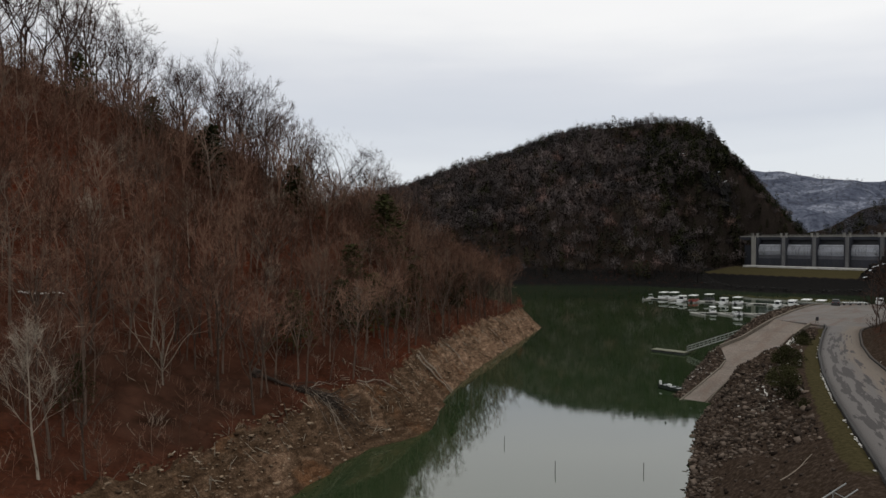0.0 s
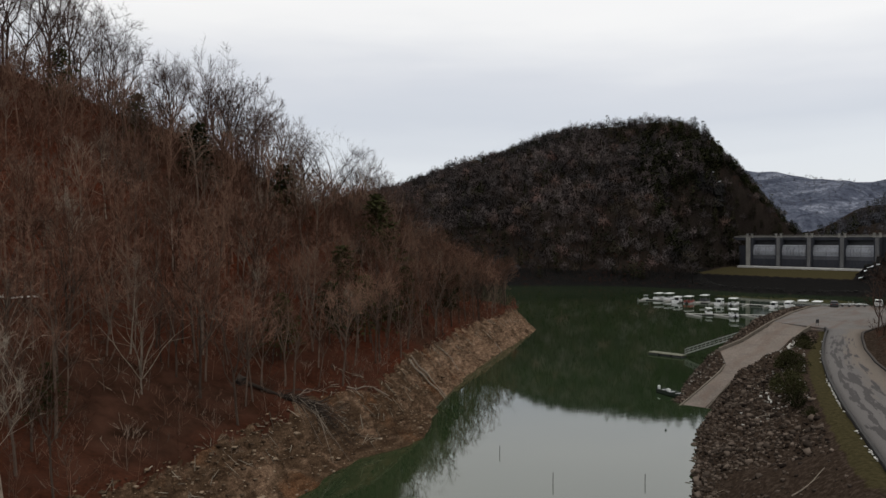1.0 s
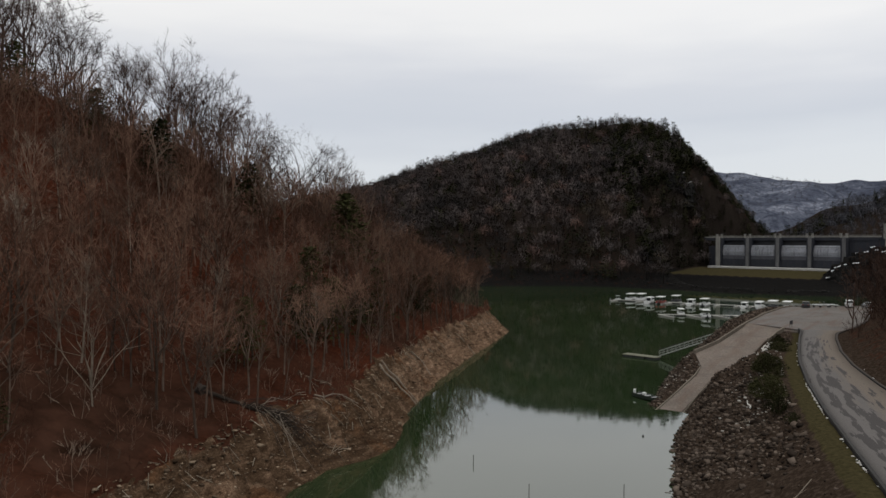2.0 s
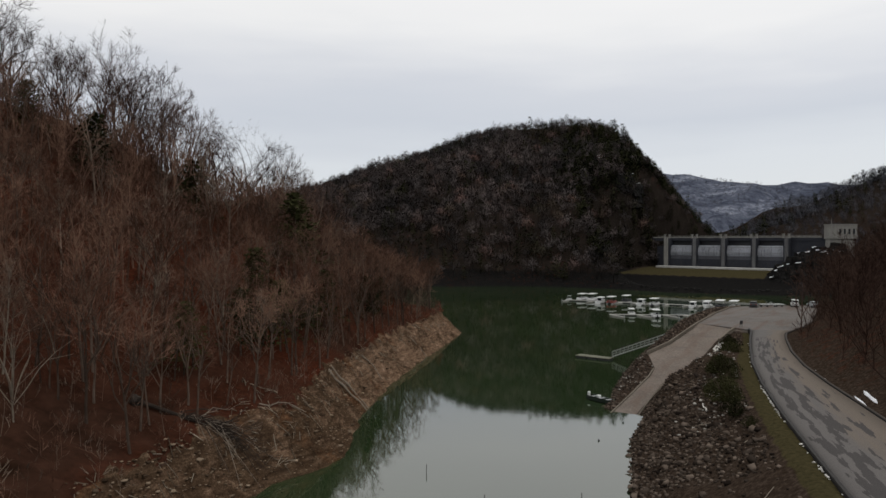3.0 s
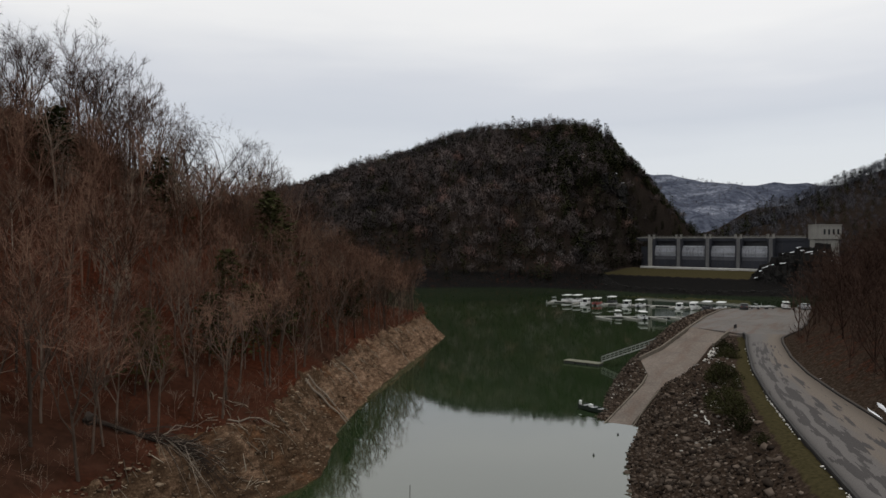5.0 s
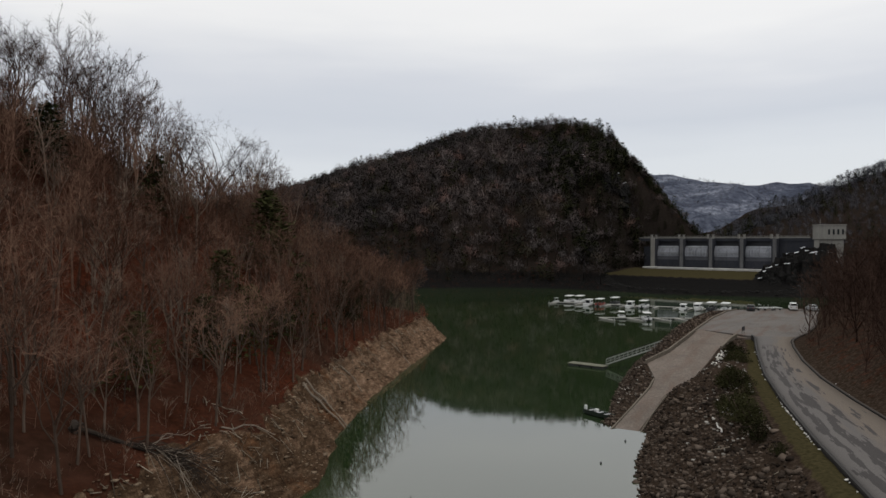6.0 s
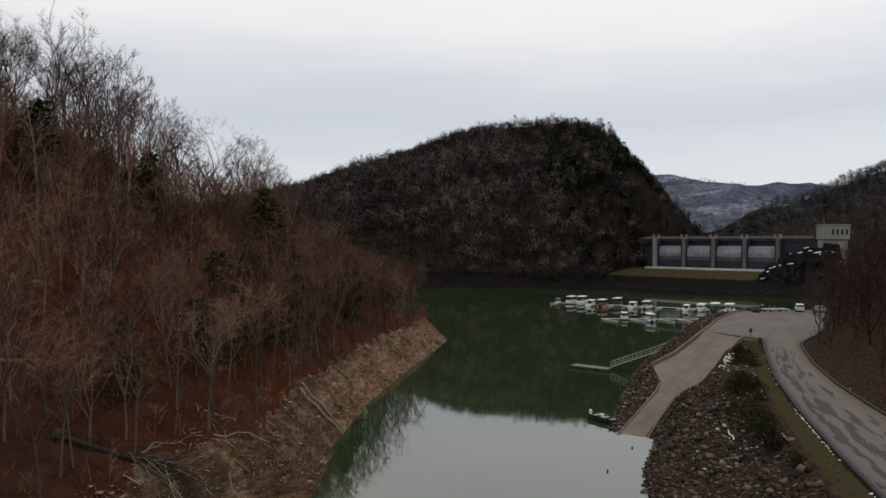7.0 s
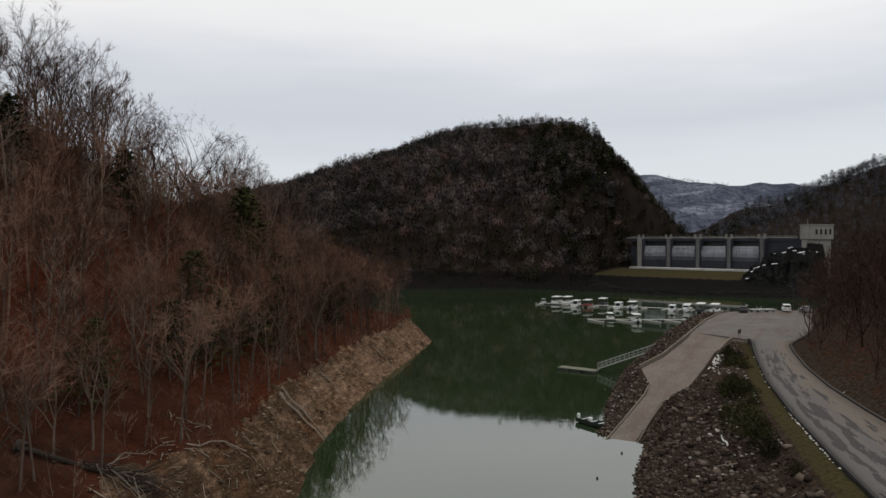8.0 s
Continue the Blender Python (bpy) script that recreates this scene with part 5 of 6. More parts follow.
def build_pier():
    pier = tagged(new("floating_pier"), "small grey floating pier with a railed gangway to the bank", "pier")
    a, b = Vector((47.4, 166.2, 0)), Vector((53.0, 160.4, 0))
    d = (b - a).normalized()
    n = Vector((-d.y, d.x, 0))
    for k in range(3):
        c = a + (b - a) * ((k + 0.5) / 3)
        bm = bmesh.new()
        box(bm, (c.x, c.y, 0.45), ((b - a).length / 3 - 0.05, 2.4, 0.16), deg(d), 0.03)
        deck = part("deck", bm, OLD_DECK, pier)
        bm = bmesh.new()
        box(bm, (c.x, c.y, 0.14), ((b - a).length / 3 - 0.3, 2.1, 0.44), deg(d), 0.05)
        part("float", bm, DARK_PAINT, deck)
    g0, g1 = Vector((53.6, 161.8, 0.6)), Vector((64.2, 156.6, 5.2))
    gd = (g1 - g0).normalized()
    gn = Vector((-gd.y, gd.x, 0)).normalized()
    bm = bmesh.new()
    for s in (-0.6, 0.6):
        rod(bm, g0 + gn * s, g1 + gn * s, 0.07, 4)
    for k in range(28):
        c = g0.lerp(g1, (k + 0.5) / 28)
        rod(bm, c - gn * 0.6, c + gn * 0.6, 0.09, 4)
    walkway = part("gangway", bm, GALVANISED, pier, "sloping galvanised gangway")
    for s in (-0.65, 0.65):
        bm = bmesh.new()
        up = Vector((0, 0, 1.05))
        rod(bm, g0 + gn * s + up, g1 + gn * s + up, 0.05, 4)
        rod(bm, g0 + gn * s + up * 0.5, g1 + gn * s + up * 0.5, 0.035, 4)
        for k in range(15):
            c = g0.lerp(g1, k / 14) + gn * s
            rod(bm, c, c + up, 0.035, 4)
        part("railing", bm, GALVANISED, walkway)
    bm = bmesh.new()
    box(bm, (64.9, 156.3, 4.7), (1.8, 2.0, 1.4), deg(gd), 0.08)
    part("abutment", bm, WHITE_PAINT, pier, "white painted concrete abutment")


build_pier()


def build_jon_boat():
    e = tagged(new("jon_boat"), "dark green flat-bottomed boat with pale gear by the ramp", "boat")
    m = pose(37.9, 122.2, 0.1, 0, 0, deg(Vector((2.2, -5.1, 0))))
    bm = bmesh.new()
    rings = []
    for x, w, lo in ((-2.7, 0.75, 0.0), (0.5, 0.8, 0.0), (1.9, 0.7, 0.12), (2.7, 0.5, 0.4)):
        rings.append([bm.verts.new(m @ Vector((x, y * w, z))) for y, z in ((-1, 0.62), (-0.8, lo), (0.8, lo), (1, 0.62), (0.9, 0.6), (0.72, lo + 0.08), (-0.72, lo + 0.08), (-0.9, 0.6))])
    for a, b in zip(rings, rings[1:]):
        for i in range(8):
            bm.faces.new((a[i], a[(i + 1) % 8], b[(i + 1) % 8], b[i]))
    bm.faces.new(rings[0])
    bm.faces.new(rings[-1][::-1])
    bmesh.ops.recalc_face_normals(bm, faces=bm.faces)
    part("hull", bm, plain("dark_green_paint", (0.020, 0.030, 0.022), 0.6), e)
    for x in (-1.6, 0.2, 1.6):
        bm = bmesh.new()
        box(bm, (x, 0, 0.5), (0.35, 1.3, 0.1), 0, 0.02, m)
        part("bench", bm, GREY_PAINT, e)
    bm = bmesh.new()
    box(bm, (-2.8, 0, 0.6), (0.4, 0.4, 0.9), 0, 0.08, m)
    part("outboard_motor", bm, WHITE_PAINT, e)
    bm = bmesh.new()
    box(bm, (-0.7, 0.2, 0.6), (0.6, 0.5, 0.45), 0, 0.05, m)
    part("cool_box", bm, WHITE_PAINT, e)


build_jon_boat()

for x, y, h in ((12.0, 79.1, 1.15), (7.4, 89.8, 0.95), (21.5, 79.0, 1.0)):
    bm = bmesh.new()
    rod(bm, (x, y, -2.5), (x + 0.05, y, h), 0.045, 7, 0.035)
    ob = part("stake", bm, plain("wet_post", (0.035, 0.03, 0.026), 0.7))
    tagged(ob, "dark wooden stake standing out of the lake", "stake", "stakes in the lake")
for x, y in ((30.3, 100.3), (36.6, 108.8)):
    bm = bmesh.new()
    bmesh.ops.create_uvsphere(bm, u_segments=10, v_segments=6, radius=0.13, matrix=pose(x, y, 0.06))
    rod(bm, (x, y, 0.15), (x, y, 0.28), 0.03, 6)
    tagged(part("buoy", bm, DARK_PAINT), "small dark round buoy on the water", "buoy", "buoys")

# ---------------------------------------------------------------- things on the paved area


def build_sign():
    e = tagged(new("sign_board"), "small dark notice board on two posts seen from behind", "sign")
    turn = 35
    m = pose(74.5, 147.0, LEVEL, 0, 0, turn)
    for x in (-0.4, 0.4):
        bm = bmesh.new()
        box(bm, (x, 0, 0.55), (0.08, 0.08, 1.3), 0, 0.01, m)
        part("post", bm, plain("post_wood", (0.09, 0.075, 0.06)), e)
    bm = bmesh.new()
    box(bm, (0, -0.08, 0.98), (1.0, 0.06, 0.75), 0, 0.015, m)
    part("board", bm, DARK_PAINT, e)


build_sign()


def build_car(x, y, turn, paint, label, van=False):
    """A parked car: body shaped from a profile, glazed cabin, wheels with rims, lamps."""
    e = tagged(new("car"), label, "car", "parked cars")
    m = pose(x, y, LEVEL + 0.02, 0, 0, turn)
    prof = [(-2.3, 0.35), (-2.3, 1.0), (-2.2, 1.75), (-1.9, 1.85), (0.5, 1.85), (1.1, 1.15), (2.15, 0.95), (2.3, 0.7), (2.3, 0.35)] if van else \
           [(-2.3, 0.35), (-2.3, 0.9), (-1.8, 1.0), (-1.3, 1.45), (0.3, 1.5), (1.0, 1.0), (2.1, 0.85), (2.3, 0.6), (2.3, 0.35)]
    bm = bmesh.new()
    L = [bm.verts.new(m @ Vector((px, -0.88 + (0.12 if pz > 1.1 else 0), pz))) for px, pz in prof]
    R = [bm.verts.new(m @ Vector((px, 0.88 - (0.12 if pz > 1.1 else 0), pz))) for px, pz in prof]
    n = len(prof)
    for i in range(n):
        bm.faces.new((L[i], L[(i + 1) % n], R[(i + 1) % n], R[i]))
    bm.faces.new(L[::-1])
    bm.faces.new(R)
    bmesh.ops.recalc_face_normals(bm, faces=bm.faces)
    bmesh.ops.bevel(bm, geom=bm.edges[:], offset=0.05, segments=2, affect="EDGES")
    part("body", bm, paint, e)
    top = 1.68 if van else 1.38
    for s in (-1, 1):
        bm = bmesh.new()
        box(bm, (-0.6, s * 0.80, top - 0.2), (2.5, 0.06, 0.42), 0, 0.02, m)
        part("side_window", bm, GLASS, e)
    bm = bmesh.new()
    box(bm, (-2.27 if van else -1.62, 0, top - 0.18), (0.06, 1.35, 0.45), 0, 0.02, m)
    part("rear_window", bm, GLASS, e)
    for px in (-1.4, 1.4):
        for s in (-0.82, 0.82):
            bm = bmesh.new()
            rod(bm, m @ Vector((px, s - 0.1, 0.33)), m @ Vector((px, s + 0.1, 0.33)), 0.33, 14)
            w = part("wheel", bm, DARK_PAINT, e)
            bm = bmesh.new()
            rod(bm, m @ Vector((px, s - 0.11, 0.33)), m @ Vector((px, s + 0.11, 0.33)), 0.19, 10)
            part("rim", bm, GALVANISED, w)
    for s in (-0.6, 0.6):
        bm = bmesh.new()
        box(bm, (-2.31, s, 0.82), (0.05, 0.25, 0.2), 0, 0.01, m)
        part("tail_lamp", bm, RED_PAINT, e)


build_car(111.6, 188.6, 62, WHITE_PAINT, "white van parked at the edge of the paved area", True)
build_car(100.4, 188.6, 60, DARK_PAINT, "dark car parked by the kerb above the lake")
build_car(115.2, 186.4, 75, GREY_PAINT, "grey car parked near the trees")


def build_trailers():
    e = tagged(new("boat_trailer"), "empty galvanised boat trailer parked on the paving", "trailer", "parked boat trailers")
    bm = bmesh.new()
    for y in (-0.7, 0.7):
        rod(bm, (-2.4, y, 0.55), (1.6, y, 0.55), 0.06, 5)
        rod(bm, (1.6, y, 0.55), (3.0, 0, 0.5), 0.06, 5)
    for x in (-2.2, -0.6, 1.2):
        rod(bm, (x, -0.7, 0.55), (x, 0.7, 0.55), 0.05, 5)
    part("chassis", bm, GALVANISED, e)
    for y in (-0.85, 0.85):
        bm = bmesh.new()
        rod(bm, (-0.8, y - 0.1, 0.3), (-0.8, y + 0.1, 0.3), 0.3, 12)
        part("wheel", bm, DARK_PAINT, e)
        bm = bmesh.new()
        box(bm, (-0.8, y, 0.66), (0.9, 0.26, 0.06), 0, 0.02)
        part("mudguard", bm, WHITE_PAINT, e)
    for y in (-0.4, 0.4):
        bm = bmesh.new()
        box(bm, (-0.8, y, 0.72), (2.6, 0.12, 0.1), 0, 0.02)
        part("bunk", bm, WHITE_PAINT, e)
    bm = bmesh.new()
    box(bm, (2.3, 0, 0.8), (0.12, 0.12, 0.7), 0, 0.02)
    part("winch_post", bm, GALVANISED, e)
    spots = [(103.2, 189.4, 95), (105.2, 189.2, 80), (107.2, 189.3, 100)]
    for i, (x, y, t) in enumerate(spots):
        if i == 0:
            e.matrix_basis = pose(x, y, LEVEL + 0.02, 0, 0, t)
        else:
            copy_thing(e, pose(x, y, LEVEL + 0.02, 0, 0, t))


build_trailers()


def build_lamp():
    e = tagged(new("lamp_post"), "thin grey lamp post beside the paved area", "lamp post")
    bm = bmesh.new()
    rod(bm, (116.9, 193.6, 5), (116.9, 193.6, 14.0), 0.08, 8, 0.05)
    part("pole", bm, DARK_PAINT, e)
    bm = bmesh.new()
    rod(bm, (116.9, 193.6, 13.8), (115.9, 192.9, 14.1), 0.04, 6)
    box(bm, (115.7, 192.8, 14.1), (0.7, 0.25, 0.14), 35, 0.03)
    part("lamp_head", bm, DARK_PAINT, e)


build_lamp()
# low edging whose near-black colour draws the shadow line along the road
edge = [(x, y, LEVEL + 0.26) for x, y in along(ROAD_LEFT[3:], 60)]
edging = strip_solid("edging", edge, -0.28, 0.3, plain("shadow_dark_edging", (0.022, 0.020, 0.019), 0.9, 0, 3.0, 0.3, 0.02))
tagged(edging, "low edging along the road beside the grass, coloured dark as its shadow line", "kerb", kind="structure")
kerb = strip_solid("kerb", [(x + 0.1, y, LEVEL + 0.16) for x, y in along(ROAD_RIGHT[3:] + LOT_RIGHT[1:4], 60)], 0.3, 0.2, plain("dirty_kerb", (0.042, 0.033, 0.027), 0.95, 0, 2.0, 0.35, 0.02))
tagged(kerb, "dirty low kerb below the wooded slope", "kerb", kind="structure")

# ---------------------------------------------------------------- stones


def stone_mesh(seed, flat=0.6):
    r = random.Random(seed)
    bm = bmesh.new()
    bmesh.ops.create_icosphere(bm, subdivisions=1, radius=0.5)
    sx, sy, sz = r.uniform(0.8, 1.3), r.uniform(0.7, 1.1), flat * r.uniform(0.7, 1.2)
    for v in bm.verts:
        k = r.uniform(0.72, 1.2)
        v.co = Vector((v.co.x * sx * k, v.co.y * sy * k, v.co.z * sz * k))
    v = np.array([tuple(q.co) for q in bm.verts], np.float32)
    f = np.array([[q.index for q in p.verts] for p in bm.faces], np.int32)
    bm.free()
    return v, f


def rough_block(seed, flat=0.6):
    """A broken stone of few faces."""
    r = random.Random(seed)
    v = []
    for x in (-0.5, 0.5):
        for y in (-0.5, 0.5):
            for z in (-0.5, 0.5):
                v.append((x * r.uniform(0.6, 1.25), y * r.uniform(0.55, 1.1), z * flat * r.uniform(0.5, 1.25)))
    f = [(0, 1, 3), (0, 3, 2), (4, 6, 7), (4, 7, 5), (0, 4, 5), (0, 5, 1), (2, 3, 7), (2, 7, 6), (0, 2, 6), (0, 6, 4), (1, 5, 7), (1, 7, 3)]
    return np.array(v, np.float32), np.array(f, np.int32)


def lay_riprap():
    blocks = [rough_block(200 + i, 0.7) for i in range(12)]
    p, r = jittered(8, 110, 52, 216, 0.46, 21)
    z, cover, a, b, c, over = terrain(p[:, 0], p[:, 1])
    dr, _ = near(p[:, 0], p[:, 1], RAMP + RAMP[:1])
    inr = inside(p[:, 0], p[:, 1], RAMP)
    dl, _ = near(p[:, 0], p[:, 1], ROAD_LEFT[3:])
    road = inside(p[:, 0], p[:, 1], ROAD_POLY)
    ok = (b > -0.8) & (z < np.where(p[:, 1] > 140, 8.4, 8.0)) & (over < -4) & ~inr & (dr > 0.5) & (dl > np.interp(p[:, 1], [60, 110, 130], [2.8, 2.4, 1.9])) & ~road
    big, small = [], []
    for (x, y), zz, bb, good in zip(p, z, b, ok):
        if not good:
            continue
        bare = y < 68 + 6 * math.sin(x * 0.5)
        if r.random() > (0.12 if bare else 0.92 if bb < 9 else 0.8):
            continue
        s = r.uniform(0.12, 0.40) * (1.5 if r.random() < 0.1 else 1)
        if s > 0.44 and 66 < y < 112 and len(big) < 290:
            big.append((x, y, zz, s))
        else:
            small.append((r.randrange(12), x, y, zz + 0.05, s * (1.0 if bb < 9 else 0.8), r.uniform(0, 6.28), (0.12 + 0.86 * r.random()) if bb < 8 else 0.5 * r.random() if r.random() < 0.9 else 0.9))
    scatter(blocks, small, "riprap_rubble", ROCK, "broken grey-brown stones covering the lake bank", "rubble")
    bank = tagged(new("riprap"), "larger broken stones of the road's rock bank", "rocks")
    meshes = []
    for i in range(8):
        v, f = rough_block(240 + i, 0.75)
        ob = raw("stone", v, f, ROCK, bank)
        meshes.append(ob.data)
        bpy.data.objects.remove(ob)
    for x, y, zz, s in big:
        ob = new("stone", meshes[r.randrange(8)])
        ob.parent = bank
        ob.matrix_basis = pose(x, y, zz + 0.1, r.uniform(-25, 25), r.uniform(-25, 25), r.uniform(0, 360)) @ Matrix.Diagonal((s * 1.35, s * 1.2, s, 1))
    return len(big), len(small)


lay_riprap()


def lay_shale():
    blocks = [rough_block(260 + i, 0.30) for i in range(10)]
    p, r = jittered(-30, 32, 40, 226, 0.55, 22)
    z, cover, a, b, c, over = terrain(p[:, 0], p[:, 1])
    spots = []
    for (x, y), zz, aa in zip(p, z, a):
        if -0.3 < aa < 6.8 and r.random() < 0.8:
            heap = math.sin(x * 0.9 + y * 0.55) + 0.6 * math.sin(x * 0.31 - y * 0.47)
            s = r.uniform(0.07, 0.26) * (r.uniform(1.6, 2.8) if r.random() < (0.14 if heap > 0.5 else 0.03) + (0.16 if y < 86 else 0) else 1)
            spots.append((r.randrange(10), x, y, zz + 0.08, s, r.uniform(0, 6.28), r.random() ** (0.7 if s > 0.3 else 1.3)))
    scatter(blocks, spots, "shale_rubble", SHALE, "flat tan shale pieces scattered on the clay bank", "rubble")
    far = []
    for i in range(520):
        t = r.random()
        q = along(FAR_SHORE[2:9], 200)[int(t * 199)]
        x, y = q[0] + r.uniform(-2, 9), q[1] + r.uniform(-1, 12)
        far.append((r.randrange(10), x, y, ground_z(x, y) - 0.05, r.uniform(0.5, 1.3), r.uniform(0, 6.28), r.random() * 0.4))
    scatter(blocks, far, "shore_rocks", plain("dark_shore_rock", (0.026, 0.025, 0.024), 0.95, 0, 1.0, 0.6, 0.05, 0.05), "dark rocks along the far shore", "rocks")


lay_shale()


def white_stones():
    v, f = stone_mesh(300, 0.7)
    data = raw("white_stone", v, f, WHITE_STONE)
    mesh = data.data
    bpy.data.objects.remove(data)
    r = random.Random(31)
    line = along(ROAD_LEFT[4:11], 400)
    spots = []
    for x, y, _ in [(q[0], q[1], 0) for q in line]:
        dense = math.exp(-((y - 84) / 7.5) ** 2) * 0.5 + math.exp(-((y - 61) / 1.3) ** 2) * 0.8 + 0.05
        if r.random() < dense:
            spots.append((x - 0.42 + r.uniform(-0.14, 0.1), y + r.uniform(-0.1, 0.1)))
    for x, y in spots[:90]:
        s = r.uniform(0.16, 0.34)
        ob = new("white_stone", mesh)
        ob.matrix_basis = pose(x, y, ground_z(x, y) + s * 0.2, 0, 0, r.uniform(0, 360)) @ Matrix.Diagonal((s, s, s, 1))
        tagged(ob, "whitewashed stone lining the grass by the road", "stone", "white stones along the road")


white_stones()

# ---------------------------------------------------------------- undergrowth, pines, marked trees


def plant_brush():
    kinds = [joined(grow(320 + i, 3.0, 7, 20, 74, 3, spread=0.6, low=0.02, girth=0.006, reach=0.55, blade=0.036, flat=True)) for i in range(5)]
    p, r = jittered(-70, 26, 44, 222, 2.5, 33)
    z, cover, a, b, c, over = terrain(p[:, 0], p[:, 1])
    spots = [(r.randrange(5), x, y, zz, r.uniform(0.6, 1.9), r.uniform(0, 6.28), r.random()) for (x, y), zz, aa in zip(p, z, a) if 4.6 < aa < 36 and r.random() < (0.28 if aa < 6 else 0.9 if aa < 10 else 0.65 if y < 95 else 0.34) and x > -0.68 * y - 4]
    scatter(kinds, spots[::2], "undergrowth", TWIG, "bare brown undergrowth between the trees", "undergrowth")
    scatter(kinds, spots[1::2], "undergrowth", TWIG_PALE, "pale bare bushes between the trees", "undergrowth")
    p, r = jittered(40, 150, 48, 215, 3.1, 34)
    z, cover, a, b, c, over = terrain(p[:, 0], p[:, 1])
    spots = [(r.randrange(5), x, y, zz, r.uniform(0.6, 1.4), r.uniform(0, 6.28), r.random()) for (x, y), zz, oo in zip(p, z, over) if 1.8 < oo < 22]
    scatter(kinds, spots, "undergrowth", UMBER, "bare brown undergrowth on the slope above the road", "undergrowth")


plant_brush()


def leafy(seed, n, w, h):
    """A dense low shrub: many small leaves round a few stems."""
    r = random.Random(seed)
    v, f = [], []
    for k in range(n):
        a, t = r.uniform(0, 6.283), r.random() ** 0.6
        lump = 0.7 + 0.3 * math.sin(3 * a + seed)
        c = Vector((math.cos(a) * w * t * lump, math.sin(a) * w * t * lump, h * r.uniform(0.05, 1.0) * (1.05 - t * t * 0.75)))
        m = len(v)
        for _ in range(3):
            v.append(tuple(c + Vector((r.uniform(-1, 1), r.uniform(-1, 1), r.uniform(-0.8, 0.8))) * 0.09))
        f.append((m, m + 1, m + 2))
    return np.array(v, np.float32), np.array(f, np.int32)


def plant_shrubs():
    r = random.Random(35)
    kinds = [raw("foliage", *leafy(340 + i, 1500, 1.3, 1.25), SHRUB).data for i in range(4)]
    for o in [o for o in scene.objects if o.name.startswith("foliage")]:
        bpy.data.objects.remove(o)
    spots = [(68.0, 139.2, 0.8), (66.6, 136.4, 0.95), (65.2, 133.4, 1.0), (64.0, 130.4, 1.1), (62.6, 127.4, 1.1), (61.0, 124.6, 1.0), (59.6, 122.0, 0.9), (57.4, 117.6, 0.8), (48.6, 105.6, 1.25), (47.6, 102.4, 1.35), (49.9, 103.8, 1.0), (46.8, 97.2, 0.9), (45.0, 98.6, 1.2), (44.2, 94.4, 1.2), (42.6, 90.8, 1.3), (41.4, 87.6, 1.1), (39.8, 84.0, 1.0), (50.8, 108.4, 0.7), (37.6, 77.0, 0.6)]
    for x, y, s in spots:
        x, y = x + r.uniform(-0.5, 0.3), y + r.uniform(-0.4, 0.4)
        s *= r.uniform(0.75, 1.25)
        e = tagged(new("shrub"), "low dark green shrub on the stony bank", "shrub", "shrubs on the bank")
        e.matrix_basis = pose(x, y, ground_z(x, y) - 0.1, 0, 0, r.uniform(0, 360)) @ Matrix.Diagonal((s * 1.45, s * 1.45, s * 1.45, 1))
        ob = new("foliage", kinds[r.randrange(4)])
        ob.parent = e
        bm = bmesh.new()
        for k in range(5):
            a = k * 1.26
            rod(bm, (0, 0, 0), (math.cos(a) * 0.6, math.sin(a) * 0.6, 0.9), 0.04, 4, 0.015)
        part("stem", bm, BARK, e)
    e = tagged(new("shrub"), "rust-red bush at the tip of the wooded point", "shrub")
    e.matrix_basis = pose(21.6, 211.5, ground_z(21.6, 211.5), 0, 0, 0) @ Matrix.Diagonal((1.7, 1.7, 2.2, 1))
    v, f = leafy(350, 500, 1.1, 1.5)
    raw("foliage", v, f, plain("rust_leaves", (0.16, 0.035, 0.018), 0.9), e)
    bm = bmesh.new()
    rod(bm, (0, 0, -0.2), (0, 0, 1.0), 0.06, 5, 0.02)
    part("stem", bm, BARK, e)


plant_shrubs()


def plant_pines():
    kinds = [grow_pine(360 + i, 14, 13, 30, 0.44, 0.04) for i in range(3)]
    r = random.Random(36)
    spots = [(-12.2, 155, 19, 0), (-30.7, 151, 15, 1), (-46, 145, 15, 2), (-20.0, 98, 8, 0), (-13, 160, 12, 1), (-15.5, 110, 8.5, 2), (-76, 153, 14, 0), (-11.5, 121, 10, 1), (-6.0, 141, 12, 2), (1.5, 161, 11, 0), (-16, 128, 11, 1), (4.5, 176, 9, 2),
             (-33, 66, 5, 1), (-8.5, 131, 8, 0), (-60, 152, 13, 2)]
    for x, y, h, i in spots:
        e = tagged(new("pine_tree"), "dark green pine standing among bare trees", "tree", "pines on the slope")
        s = h / (12.5 if y < 140 else 15.5)
        e.matrix_basis = pose(x, y, ground_z(x, y) - 0.2, 0, 0, r.uniform(0, 360)) @ Matrix.Diagonal((s, s, s, 1))
        (tv, tf), (nv, nf) = kinds[i]
        raw("trunk", tv, tf, BARK, e)
        raw("crown", nv, nf, NEEDLE, e)


plant_pines()


